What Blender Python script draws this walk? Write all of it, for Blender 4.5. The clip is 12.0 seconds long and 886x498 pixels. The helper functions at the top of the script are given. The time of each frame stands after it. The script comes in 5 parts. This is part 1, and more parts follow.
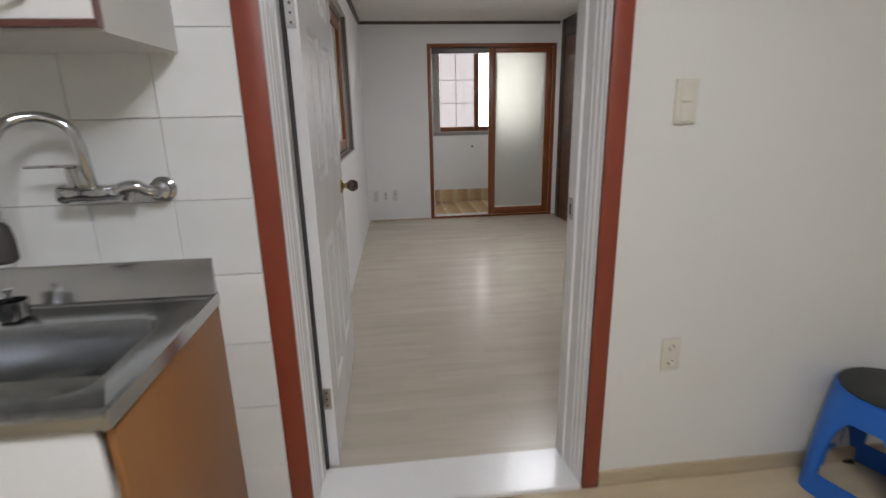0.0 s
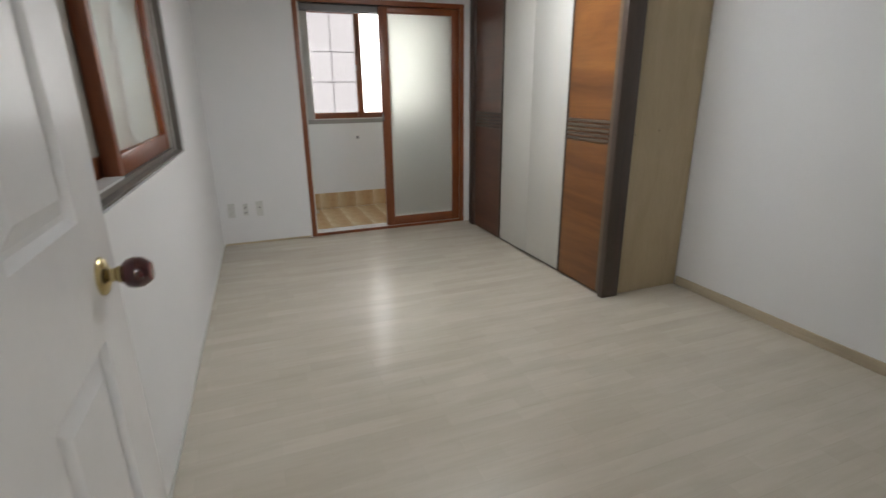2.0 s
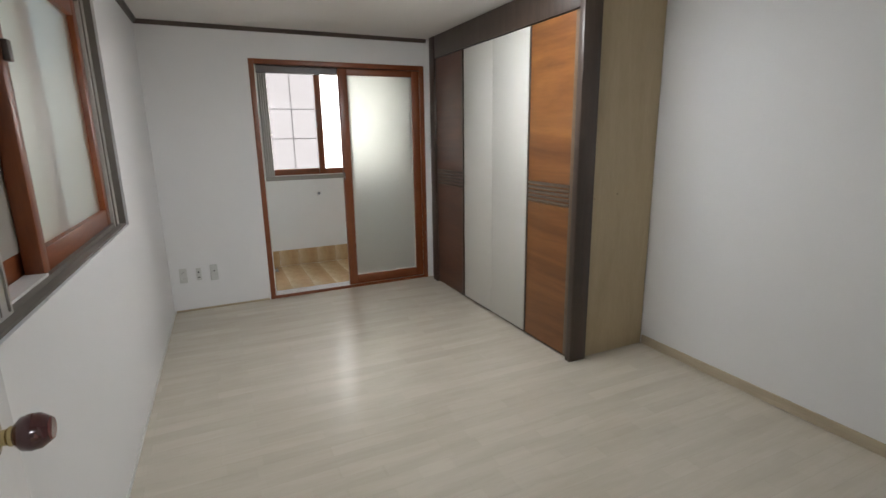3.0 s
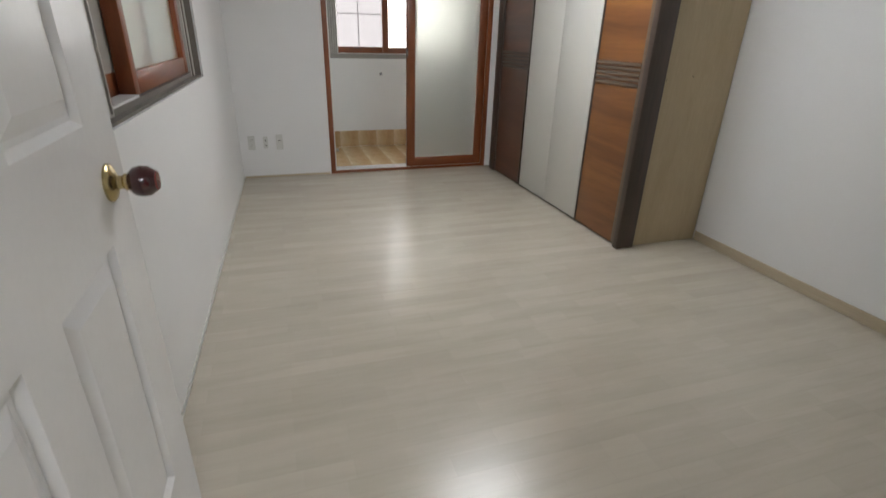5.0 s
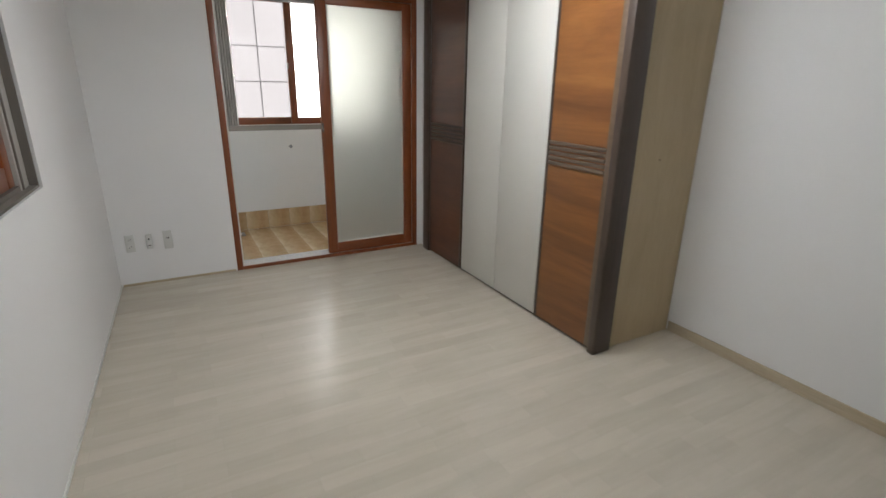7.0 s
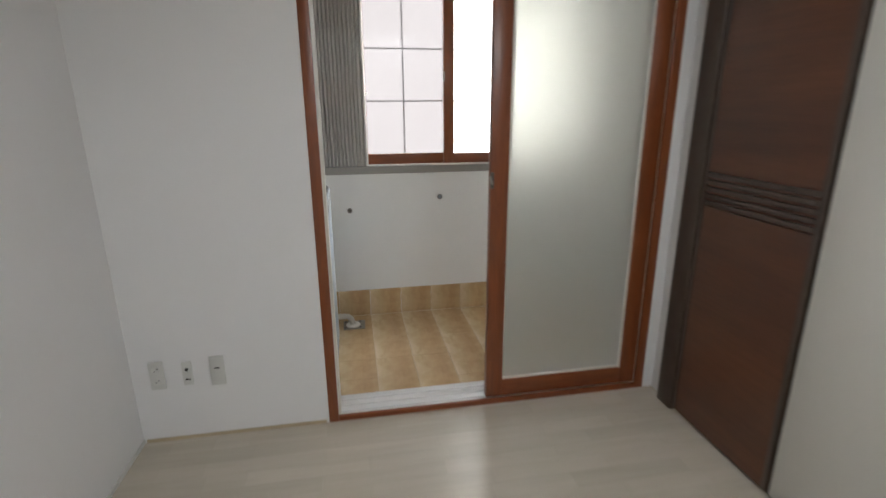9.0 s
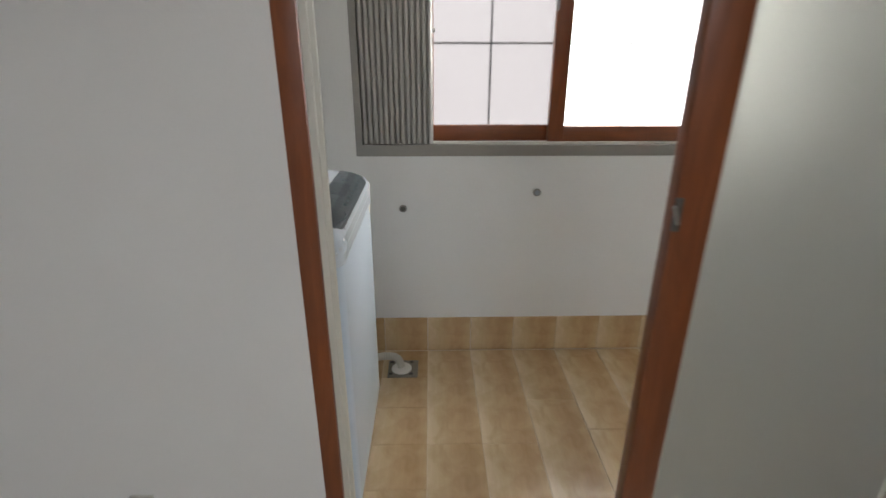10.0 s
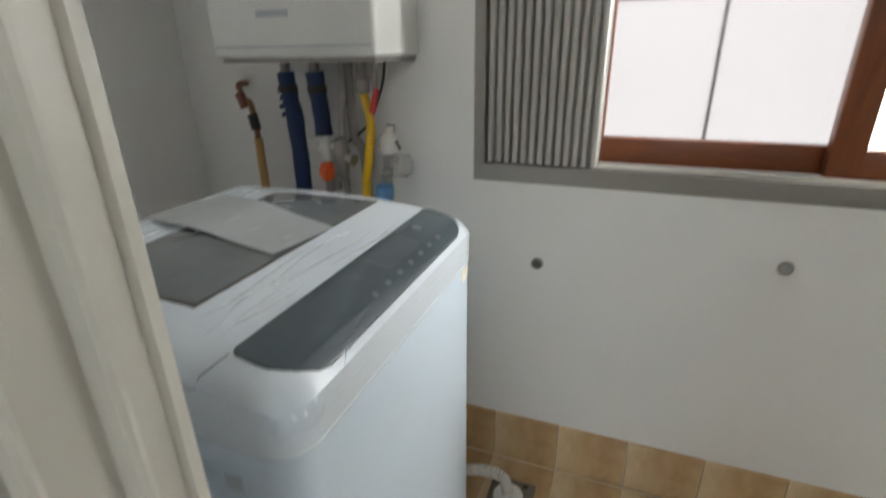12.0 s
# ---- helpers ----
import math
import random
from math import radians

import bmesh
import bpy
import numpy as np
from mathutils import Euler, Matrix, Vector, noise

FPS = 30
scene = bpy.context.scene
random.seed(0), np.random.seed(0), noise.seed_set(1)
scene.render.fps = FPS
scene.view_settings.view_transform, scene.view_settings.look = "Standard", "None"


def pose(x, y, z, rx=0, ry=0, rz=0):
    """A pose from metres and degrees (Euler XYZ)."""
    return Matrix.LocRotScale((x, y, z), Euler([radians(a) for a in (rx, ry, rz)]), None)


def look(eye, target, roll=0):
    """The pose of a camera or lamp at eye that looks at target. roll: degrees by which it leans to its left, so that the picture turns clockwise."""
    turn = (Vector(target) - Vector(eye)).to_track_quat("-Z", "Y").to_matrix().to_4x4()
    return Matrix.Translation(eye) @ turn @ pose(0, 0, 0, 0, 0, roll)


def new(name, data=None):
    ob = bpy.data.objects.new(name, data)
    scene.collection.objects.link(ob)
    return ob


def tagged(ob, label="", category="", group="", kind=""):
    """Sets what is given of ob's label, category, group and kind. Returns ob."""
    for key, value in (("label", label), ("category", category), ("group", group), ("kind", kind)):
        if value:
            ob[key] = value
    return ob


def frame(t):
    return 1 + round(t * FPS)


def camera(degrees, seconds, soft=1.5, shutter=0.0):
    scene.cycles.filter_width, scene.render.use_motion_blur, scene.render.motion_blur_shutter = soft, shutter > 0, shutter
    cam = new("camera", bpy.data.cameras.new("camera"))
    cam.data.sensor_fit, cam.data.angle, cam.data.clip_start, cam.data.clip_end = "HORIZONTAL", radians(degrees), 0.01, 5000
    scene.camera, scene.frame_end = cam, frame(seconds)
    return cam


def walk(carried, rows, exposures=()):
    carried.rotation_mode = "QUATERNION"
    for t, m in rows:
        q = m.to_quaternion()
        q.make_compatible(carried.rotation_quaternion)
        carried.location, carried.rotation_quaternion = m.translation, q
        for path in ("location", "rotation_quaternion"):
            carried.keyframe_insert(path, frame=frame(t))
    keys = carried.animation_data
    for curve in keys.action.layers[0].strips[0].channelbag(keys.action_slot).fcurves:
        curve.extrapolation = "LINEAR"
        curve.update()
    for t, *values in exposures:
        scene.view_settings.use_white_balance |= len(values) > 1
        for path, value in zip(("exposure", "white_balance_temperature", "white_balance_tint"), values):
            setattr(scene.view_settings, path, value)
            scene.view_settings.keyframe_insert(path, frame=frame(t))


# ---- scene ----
cam = camera(84.2, 12.0, soft=1.5, shutter=0.4)
PATH = [
    (0, (0.273, 0.561, 1.294), (0.473, 2.475, 0.749), -1.2),
    (0.5, (0.299, 1.058, 1.292), (0.504, 2.968, 0.736), -0.4),
    (1, (0.363, 1.487, 1.285), (0.593, 3.394, 0.728), -0.8),
    (1.5, (0.314, 1.781, 1.261), (0.71, 3.646, 0.658), -0.4),
    (2, (0.312, 1.991, 1.261), (0.996, 3.769, 0.653), -0.6),
    (2.5, (0.355, 2.092, 1.378), (1.209, 3.822, 0.852), -1.5),
    (2.7, (0.377, 2.092, 1.397), (1.239, 3.838, 0.942), -1.4),
    (4.3, (0.4, 2.062, 1.345), (0.975, 3.903, 0.815), -0.3),
    (4.5, (0.409, 2.028, 1.325), (0.987, 3.839, 0.705), 0.2),
    (5, (0.345, 1.966, 1.22), (0.927, 3.701, 0.414), 1.7),
    (5.5, (0.331, 1.974, 1.201), (0.903, 3.666, 0.301), 2.0),
    (6, (0.436, 2.141, 1.26), (1.106, 3.88, 0.535), 2.3),
    (6.5, (0.481, 2.349, 1.332), (1.34, 4.045, 0.713), 1.2),
    (7, (0.44, 2.66, 1.366), (1.355, 4.324, 0.738), 1.0),
    (7.2, (0.479, 2.811, 1.362), (1.312, 4.514, 0.726), 0.4),
    (8.8, (0.954, 4.333, 1.332), (1.315, 6.214, 0.756), -1.7),
    (9, (0.915, 4.554, 1.342), (1.263, 6.445, 0.788), -0.3),
    (9.5, (0.957, 5.081, 1.295), (1.132, 6.988, 0.718), -1.0),
    (10, (1.012, 5.623, 1.335), (1.058, 7.483, 0.602), 0.1),
    (10.5, (1.057, 6.025, 1.245), (0.808, 7.821, 0.401), -0.1),
    (11, (1.071, 6.28, 1.19), (0.507, 7.934, 0.217), -0.3),
    (11.5, (1.105, 6.4, 1.188), (0.305, 7.967, 0.238), -2.6),
    (12, (1.095, 6.416, 1.273), (0.429, 8.146, 0.522), -0.9),
]
EXPOSURES = [(0.0, -0.2, 6550, 14), (0.5, -0.25, 6700, 15), (1.0, -0.2, 6950, 19), (1.5, -0.05, 6700, 13), (2.0, 0.02, 6500, 10), (4.5, 0.1, 6500, 10), (7.0, 0.11, 6500, 10), (9.0, 0.12, 6500, 10), (10.0, -0.04, 6500, 10), (10.5, -0.04, 6500, 9), (11.0, 0.03, 6450, 8), (11.5, 0.2, 6400, 6), (12.0, 0.17, 6450, 7)]
walk(cam, [(t, look(eye, target, roll)) for t, eye, target, roll in PATH], EXPOSURES)
# ---- world, lamps ----
world = bpy.data.worlds.new("sky")
world.use_nodes = True
scene.world = world
wn = world.node_tree.nodes
sky = wn.new("ShaderNodeTexSky")
sky.sky_type = "NISHITA"
sky.sun_disc = False
sky.sun_elevation = radians(38)
sky.sun_rotation = radians(150)
wn["Background"].inputs[1].default_value = 0.1
world.node_tree.links.new(sky.outputs[0], wn["Background"].inputs[0])

sun = new("sun", bpy.data.lights.new("sun", "SUN"))
sun.data.energy, sun.data.angle, sun.data.color = 1.2, radians(10), (1.0, 0.96, 0.9)
sun.matrix_world = look((0, 14, 9), (1.5, 24, 0))

WINDOW_GLOW = 5.8      # bright yard seen through the balcony window
SIDE_GLOW = 0.66       # dimmer passage behind the side window
LAMP_GLOW = 18.0       # room lamp
KITCHEN_GLOW = 47.0    # kitchen lamp


# added daylight fill lamp, unseen outside the balcony window; brightens washer and west end
yard_fill = new("yard_fill_lamp", bpy.data.lights.new("yard_fill_lamp", "AREA"))
yard_fill.data.shape, yard_fill.data.size, yard_fill.data.size_y = "RECTANGLE", 0.40, 1.1
yard_fill.data.energy, yard_fill.data.color = 128.0, (1.0, 0.975, 0.945)
yard_fill.matrix_world = look((3.05, 8.11, 1.85), (0.15, 7.15, 1.05))


# ---- materials ----
def nodes_of(name):
    m = bpy.data.materials.new(name)
    m.use_nodes = True
    nt = m.node_tree
    return m, nt, nt.nodes["Principled BSDF"]


def mixer(nt, a, b, fac, blend="MIX"):
    n = nt.nodes.new("ShaderNodeMix")
    n.data_type, n.blend_type = "RGBA", blend
    for i, v in ((0, fac), (6, a), (7, b)):
        if isinstance(v, bpy.types.NodeSocket):
            nt.links.new(v, n.inputs[i])
        elif i == 0:
            n.inputs[0].default_value = v
        else:
            n.inputs[i].default_value = (*v, 1)
    return n.outputs[2]


def coords(nt, scale=(1, 1, 1), turn=(0, 0, 0)):
    tc, mp = nt.nodes.new("ShaderNodeTexCoord"), nt.nodes.new("ShaderNodeMapping")
    mp.inputs["Scale"].default_value = scale
    mp.inputs["Rotation"].default_value = [radians(a) for a in turn]
    nt.links.new(tc.outputs["Object"], mp.inputs[0])
    return mp.outputs[0]


def noise_of(nt, scale, stretch=(1, 1, 1), detail=4.0, rough=0.55, distort=0.0):
    n = nt.nodes.new("ShaderNodeTexNoise")
    n.inputs["Scale"].default_value = scale
    n.inputs["Detail"].default_value = detail
    n.inputs["Roughness"].default_value = rough
    n.inputs["Distortion"].default_value = distort
    nt.links.new(coords(nt, stretch), n.inputs["Vector"])
    return n.outputs[0]


def ramp_of(nt, fac, stops):
    r = nt.nodes.new("ShaderNodeValToRGB")
    el = r.color_ramp.elements
    while len(el) < len(stops):
        el.new(0.5)
    for e, (p, c) in zip(el, stops):
        e.position, e.color = p, (*c, 1)
    nt.links.new(fac, r.inputs[0])
    return r.outputs[0]


def bump_of(nt, bsdf, height, strength, distance=0.002):
    b = nt.nodes.new("ShaderNodeBump")
    b.inputs["Strength"].default_value = strength
    b.inputs["Distance"].default_value = distance
    nt.links.new(height, b.inputs["Height"])
    nt.links.new(b.outputs[0], bsdf.inputs["Normal"])


def shade(c, k):
    return tuple(min(1.0, v * k) for v in c)


def plain(name, col, rough=0.5, metal=0.0, vary=0.1, grain=60.0, bump=0.05, blotch=3.0, stretch=(1, 1, 1), coat=0.0, spec=0.5):
    """A surface with broad blotches, fine grain and a little relief."""
    m, nt, b = nodes_of(name)
    broad = noise_of(nt, blotch, stretch, 3.0)
    fine = noise_of(nt, grain, stretch, 3.0)
    c = ramp_of(nt, broad, [(0.1, shade(col, 1 - 1.6 * vary)), (0.9, shade(col, 1 + 1.6 * vary))])
    c = mixer(nt, c, ramp_of(nt, fine, [(0.3, shade((1, 1, 1), 1 - vary)), (0.7, (1, 1, 1))]), 0.6, "MULTIPLY")
    nt.links.new(c, b.inputs["Base Color"])
    b.inputs["Metallic"].default_value = metal
    b.inputs["Specular IOR Level"].default_value = spec
    b.inputs["Coat Weight"].default_value = coat
    r = ramp_of(nt, broad, [(0.05, (rough * 0.9,) * 3), (0.95, (min(1, rough * 1.15),) * 3)])
    nt.links.new(r, b.inputs["Roughness"])
    if bump:
        bump_of(nt, b, fine, bump)
    return m


def wood(name, light, dark, axis="z", rough=0.35, ring=9.0, contrast=1.0, coat=0.1):
    """Wood grain that runs along one axis."""
    m, nt, b = nodes_of(name)
    st = {"x": (0.12, 1, 1), "y": (1, 0.12, 1), "z": (1, 1, 0.12)}[axis]
    g1 = noise_of(nt, ring, st, 5.0, 0.6, 1.2)
    g2 = noise_of(nt, ring * 12, st, 3.0, 0.6)
    g3 = noise_of(nt, 1.6, (1, 1, 1), 2.0)
    c = ramp_of(nt, g1, [(0.32, dark), (0.5, tuple((x + y) / 2 for x, y in zip(light, dark))), (0.68, light)])
    c = mixer(nt, c, ramp_of(nt, g2, [(0.3, (0.72, 0.68, 0.64)), (0.65, (1, 1, 1))]), 0.55 * contrast, "MULTIPLY")
    c = mixer(nt, c, ramp_of(nt, g3, [(0.35, (0.85, 0.84, 0.82)), (0.65, (1, 1, 1))]), 0.5, "MULTIPLY")
    nt.links.new(c, b.inputs["Base Color"])
    b.inputs["Roughness"].default_value = rough
    b.inputs["Coat Weight"].default_value = coat
    b.inputs["Coat Roughness"].default_value = 0.25
    bump_of(nt, b, g2, 0.08)
    return m


def glass_of(name, rough, tint=(0.95, 0.97, 0.96), ior=1.45, clear=1.0):
    m, nt, b = nodes_of(name)
    b.inputs["Base Color"].default_value = (*tint, 1)
    b.inputs["Transmission Weight"].default_value = clear
    b.inputs["IOR"].default_value = ior
    b.inputs["Roughness"].default_value = rough
    return m


def glow_of(name, col, power, blotchy=0.0):
    m, nt, b = nodes_of(name)
    e = nt.nodes.new("ShaderNodeEmission")
    e.inputs[1].default_value = power
    e.inputs[0].default_value = (*col, 1)
    if blotchy:
        n = noise_of(nt, 1.1, (1, 1, 1), 2.0)
        nt.links.new(ramp_of(nt, n, [(0.35, shade(col, 1 - blotchy)), (0.65, col)]), e.inputs[0])
    nt.links.new(e.outputs[0], nt.nodes["Material Output"].inputs[0])
    return m


def vinyl_floor(name, light, dark, rough=0.22):
    """Sheet vinyl printed as short pale strips, running across the room."""
    m, nt, b = nodes_of(name)

    def strips(width, row, shift, c1, c2, gap):
        br = nt.nodes.new("ShaderNodeTexBrick")
        nt.links.new(coords(nt), br.inputs["Vector"])
        br.offset, br.squash = shift, 1.0
        for key, v in (("Scale", 1.0), ("Brick Width", width), ("Row Height", row), ("Mortar Size", 0.0009), ("Mortar Smooth", 0.5), ("Bias", 0.0)):
            br.inputs[key].default_value = v
        br.inputs["Color1"].default_value = (*c1, 1)
        br.inputs["Color2"].default_value = (*c2, 1)
        br.inputs["Mortar"].default_value = (*gap, 1)
        return br.outputs[0]

    long = strips(0.46, 0.078, 0.37, light, dark, shade(dark, 0.95))
    short = strips(0.31, 0.078, 0.61, (1, 1, 1), (0.94, 0.935, 0.925), (0.95, 0.95, 0.94))
    g1 = noise_of(nt, 5.0, (0.35, 2.4, 1), 4.0, 0.55, 0.5)
    g2 = noise_of(nt, 60.0, (0.1, 1.0, 1), 3.0, 0.6)
    g3 = noise_of(nt, 0.9, (1, 1, 1), 3.0)
    c = mixer(nt, long, short, 0.85, "MULTIPLY")
    c = mixer(nt, c, ramp_of(nt, g1, [(0.36, (0.90, 0.895, 0.88)), (0.62, (1, 1, 1))]), 0.75, "MULTIPLY")
    c = mixer(nt, c, ramp_of(nt, g2, [(0.3, (0.88, 0.87, 0.85)), (0.7, (1, 1, 1))]), 0.30, "MULTIPLY")
    c = mixer(nt, c, ramp_of(nt, g3, [(0.1, (0.90, 0.89, 0.87)), (0.9, (1, 1, 1))]), 0.8, "MULTIPLY")
    nt.links.new(c, b.inputs["Base Color"])
    r = ramp_of(nt, g3, [(0.05, (rough * 0.93,) * 3), (0.95, (rough * 1.12,) * 3)])
    nt.links.new(r, b.inputs["Roughness"])
    wave = noise_of(nt, 5.0, (1, 1, 1), 1.0)
    bump_of(nt, b, mixer(nt, wave, g2, 0.2), 0.06, 0.004)
    return m


def wood_tile(name):
    """Ceramic floor tile with a printed plank: pale on one edge, brown towards the other."""
    m, nt, b = nodes_of(name)
    tc = nt.nodes.new("ShaderNodeTexCoord")
    sp = nt.nodes.new("ShaderNodeSeparateXYZ")
    nt.links.new(tc.outputs["Object"], sp.inputs[0])
    mr = nt.nodes.new("ShaderNodeMapRange")
    mr.inputs["From Min"].default_value, mr.inputs["From Max"].default_value = -0.104, 0.104
    nt.links.new(sp.outputs[0], mr.inputs[0])
    wob = nt.nodes.new("ShaderNodeMath")
    wob.operation = "MULTIPLY_ADD"
    nt.links.new(noise_of(nt, 9.0, (1, 0.35, 1), 4.0, 0.6, 0.6), wob.inputs[0])
    wob.inputs[1].default_value = 0.3
    nt.links.new(mr.outputs[0], wob.inputs[2])
    sub = nt.nodes.new("ShaderNodeMath")
    sub.operation = "SUBTRACT"
    nt.links.new(wob.outputs[0], sub.inputs[0])
    sub.inputs[1].default_value = 0.15
    c = ramp_of(nt, sub.outputs[0], [(0.0, (0.76, 0.62, 0.42)), (0.10, (0.71, 0.56, 0.355)), (0.26, (0.635, 0.48, 0.285)), (0.5, (0.595, 0.42, 0.23)), (0.72, (0.55, 0.375, 0.195)), (1.0, (0.61, 0.44, 0.245))])
    cloud = noise_of(nt, 14, (1, 0.8, 1), 3.0, 0.5, 0.8)
    c = mixer(nt, c, ramp_of(nt, cloud, [(0.36, (0.80, 0.74, 0.66)), (0.58, (1, 1, 1))]), 0.6, "MULTIPLY")
    g = noise_of(nt, 70, (1, 0.12, 0.12), 3.0, 0.6)
    c = mixer(nt, c, ramp_of(nt, g, [(0.3, (0.84, 0.8, 0.74)), (0.7, (1, 1, 1))]), 0.4, "MULTIPLY")
    oi = nt.nodes.new("ShaderNodeObjectInfo")
    c = mixer(nt, c, ramp_of(nt, oi.outputs["Random"], [(0.0, (0.9, 0.88, 0.85)), (1.0, (1, 1, 1))]), 0.8, "MULTIPLY")
    nt.links.new(c, b.inputs["Base Color"])
    b.inputs["Roughness"].default_value = 0.24
    bump_of(nt, b, g, 0.06)
    b.inputs["Specular IOR Level"].default_value = 0.7
    return m


def white_tile(name):
    m, nt, b = nodes_of(name)
    oi = nt.nodes.new("ShaderNodeObjectInfo")
    c = ramp_of(nt, oi.outputs["Random"], [(0.0, (0.72, 0.73, 0.72)), (1.0, (0.80, 0.81, 0.80))])
    n = noise_of(nt, 5.0, (1, 1, 1), 3.0)
    c = mixer(nt, c, ramp_of(nt, n, [(0.35, (0.93, 0.92, 0.90)), (0.65, (1, 1, 1))]), 0.7, "MULTIPLY")
    nt.links.new(c, b.inputs["Base Color"])
    b.inputs["Roughness"].default_value = 0.16
    bump_of(nt, b, n, 0.08, 0.004)
    return m


def steel_of(name, col=(0.62, 0.61, 0.58), rough=0.28, stretch=(1, 12, 12)):
    m, nt, b = nodes_of(name)
    n = noise_of(nt, 6, (1, 1, 1), 1.0)
    n2 = noise_of(nt, 3, (1, 1, 1), 2.0)
    nt.links.new(ramp_of(nt, n2, [(0.15, shade(col, 0.95)), (0.85, col)]), b.inputs["Base Color"])
    nt.links.new(ramp_of(nt, n, [(0.1, (rough * 0.93,) * 3), (0.9, (rough * 1.07,) * 3)]), b.inputs["Roughness"])
    b.inputs["Metallic"].default_value = 1.0
    return m


M_WALLPAPER = plain("white_wallpaper", (0.765, 0.762, 0.76), 0.62, vary=0.025, grain=170, bump=0.22, blotch=1.3)
M_KWALL = plain("cream_wallpaper", (0.72, 0.71, 0.67), 0.6, vary=0.03, grain=150, bump=0.2, blotch=1.3)
M_PAINT = plain("balcony_paint", (0.81, 0.81, 0.79), 0.7, vary=0.03, grain=90, bump=0.25, blotch=2.0)
M_CEIL = plain("ceiling_paper", (0.78, 0.76, 0.73), 0.7, vary=0.02, grain=120, bump=0.15, blotch=1.5)
M_FLOOR = vinyl_floor("vinyl_planks", (0.592, 0.543, 0.458), (0.552, 0.505, 0.424), 0.24)
M_KFLOOR = vinyl_floor("kitchen_vinyl", (0.62, 0.51, 0.35), (0.59, 0.482, 0.325), 0.32)
M_SKIRT = wood("skirting_wood", (0.56, 0.48, 0.35), (0.46, 0.38, 0.27), "y", 0.45, 10, 0.5)
M_SKIRTX = wood("skirting_wood_x", (0.56, 0.47, 0.32), (0.48, 0.39, 0.26), "x", 0.45, 10, 0.5)
M_REDWOOD = wood("red_brown_frame", (0.258, 0.072, 0.021), (0.174, 0.045, 0.0135), "z", 0.34, 22, 0.5)
M_REDWOODX = wood("red_brown_frame_x", (0.258, 0.072, 0.021), (0.174, 0.045, 0.0135), "x", 0.34, 22, 0.5)
M_REDWOODY = wood("red_brown_frame_y", (0.245, 0.070, 0.023), (0.170, 0.045, 0.015), "y", 0.34, 22, 0.5)
M_REDPAINT = plain("red_brown_casing", (0.25, 0.048, 0.024), 0.42, vary=0.12, grain=50, bump=0.12, blotch=5, stretch=(1, 1, 0.3))
M_WHITEGLOSS = plain("white_gloss_paint", (0.755, 0.75, 0.75), 0.24, vary=0.03, grain=60, bump=0.10, blotch=4)
M_SILL = plain("white_sill", (0.80, 0.80, 0.79), 0.2, vary=0.04, grain=70, bump=0.08, blotch=4)
M_BEIGEFRAME = plain("beige_frame", (0.69, 0.68, 0.62), 0.38, vary=0.015, grain=50, bump=0.08, blotch=4)
M_GASKET = plain("dark_gasket", (0.035, 0.033, 0.032), 0.7, vary=0.15)
M_BLACK = plain("black_gap", (0.015, 0.014, 0.013), 0.6, vary=0.1)
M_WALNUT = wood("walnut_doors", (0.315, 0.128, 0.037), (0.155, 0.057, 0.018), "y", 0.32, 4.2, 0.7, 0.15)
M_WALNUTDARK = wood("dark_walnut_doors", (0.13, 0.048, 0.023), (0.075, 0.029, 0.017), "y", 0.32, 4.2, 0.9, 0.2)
M_DARKWOOD = wood("dark_brown_trim", (0.078, 0.053, 0.040), (0.054, 0.037, 0.029), "z", 0.38, 16, 0.8)
M_TAUPE = wood("taupe_edge", (0.17, 0.120, 0.082), (0.13, 0.09, 0.062), "y", 0.4, 16, 0.6)
M_WARDWHITE = plain("ivory_doors", (0.63, 0.612, 0.567), 0.6, vary=0.012, grain=70, bump=0.04, blotch=2, stretch=(1, 1, 0.2), spec=0.15)
M_WARDSIDE = wood("beige_side_panel", (0.53, 0.43, 0.28), (0.475, 0.38, 0.24), "z", 0.5, 12, 0.4, 0.0)
M_ALU = plain("grey_aluminium", (0.46, 0.445, 0.415), 0.42, metal=0.55, vary=0.08, grain=90, bump=0.05, stretch=(1, 1, 0.15))
M_ALUDARK = plain("dark_grey_frame", (0.17, 0.15, 0.13), 0.42, metal=0.3, vary=0.08, grain=90, bump=0.05, stretch=(1, 0.15, 0.15))
M_RIB = plain("ribbed_panel_grey", (0.50, 0.485, 0.45), 0.45, metal=0.35, vary=0.06, grain=90, bump=0.04, stretch=(1, 1, 0.15))
M_ALUX = plain("grey_aluminium_x", (0.32, 0.305, 0.28), 0.42, metal=0.55, vary=0.08, grain=90, bump=0.05, stretch=(0.15, 1, 1))
M_FROST = glass_of("frosted_glass", 0.43, (0.725, 0.73, 0.695), 1.45, 0.87)
M_FROSTWIN = glass_of("frosted_window_glass", 0.23, (0.150, 0.143, 0.147))
M_FROSTSIDE = glass_of("frosted_side_glass", 0.34, (0.93, 0.96, 0.90))
M_CLEAR = glass_of("clear_glass", 0.0, (0.98, 0.99, 0.99))
M_CHROME = steel_of("chrome", (0.58, 0.59, 0.60), 0.09, (1, 1, 1))
M_STEEL = steel_of("stainless_steel", (0.53, 0.54, 0.55), 0.20, (0.6, 5, 5))
M_NICKEL = steel_of("dull_nickel", (0.42, 0.41, 0.39), 0.32, (1, 1, 1))
M_BRASS = steel_of("tarnished_brass", (0.50, 0.40, 0.20), 0.22, (1, 1, 1))
M_KNOB = plain("dark_red_knob", (0.055, 0.008, 0.010), 0.12, vary=0.2, grain=30, bump=0.0, coat=0.6)
M_KNOBFACE = plain("knob_face", (0.17, 0.055, 0.05), 0.15, vary=0.1)
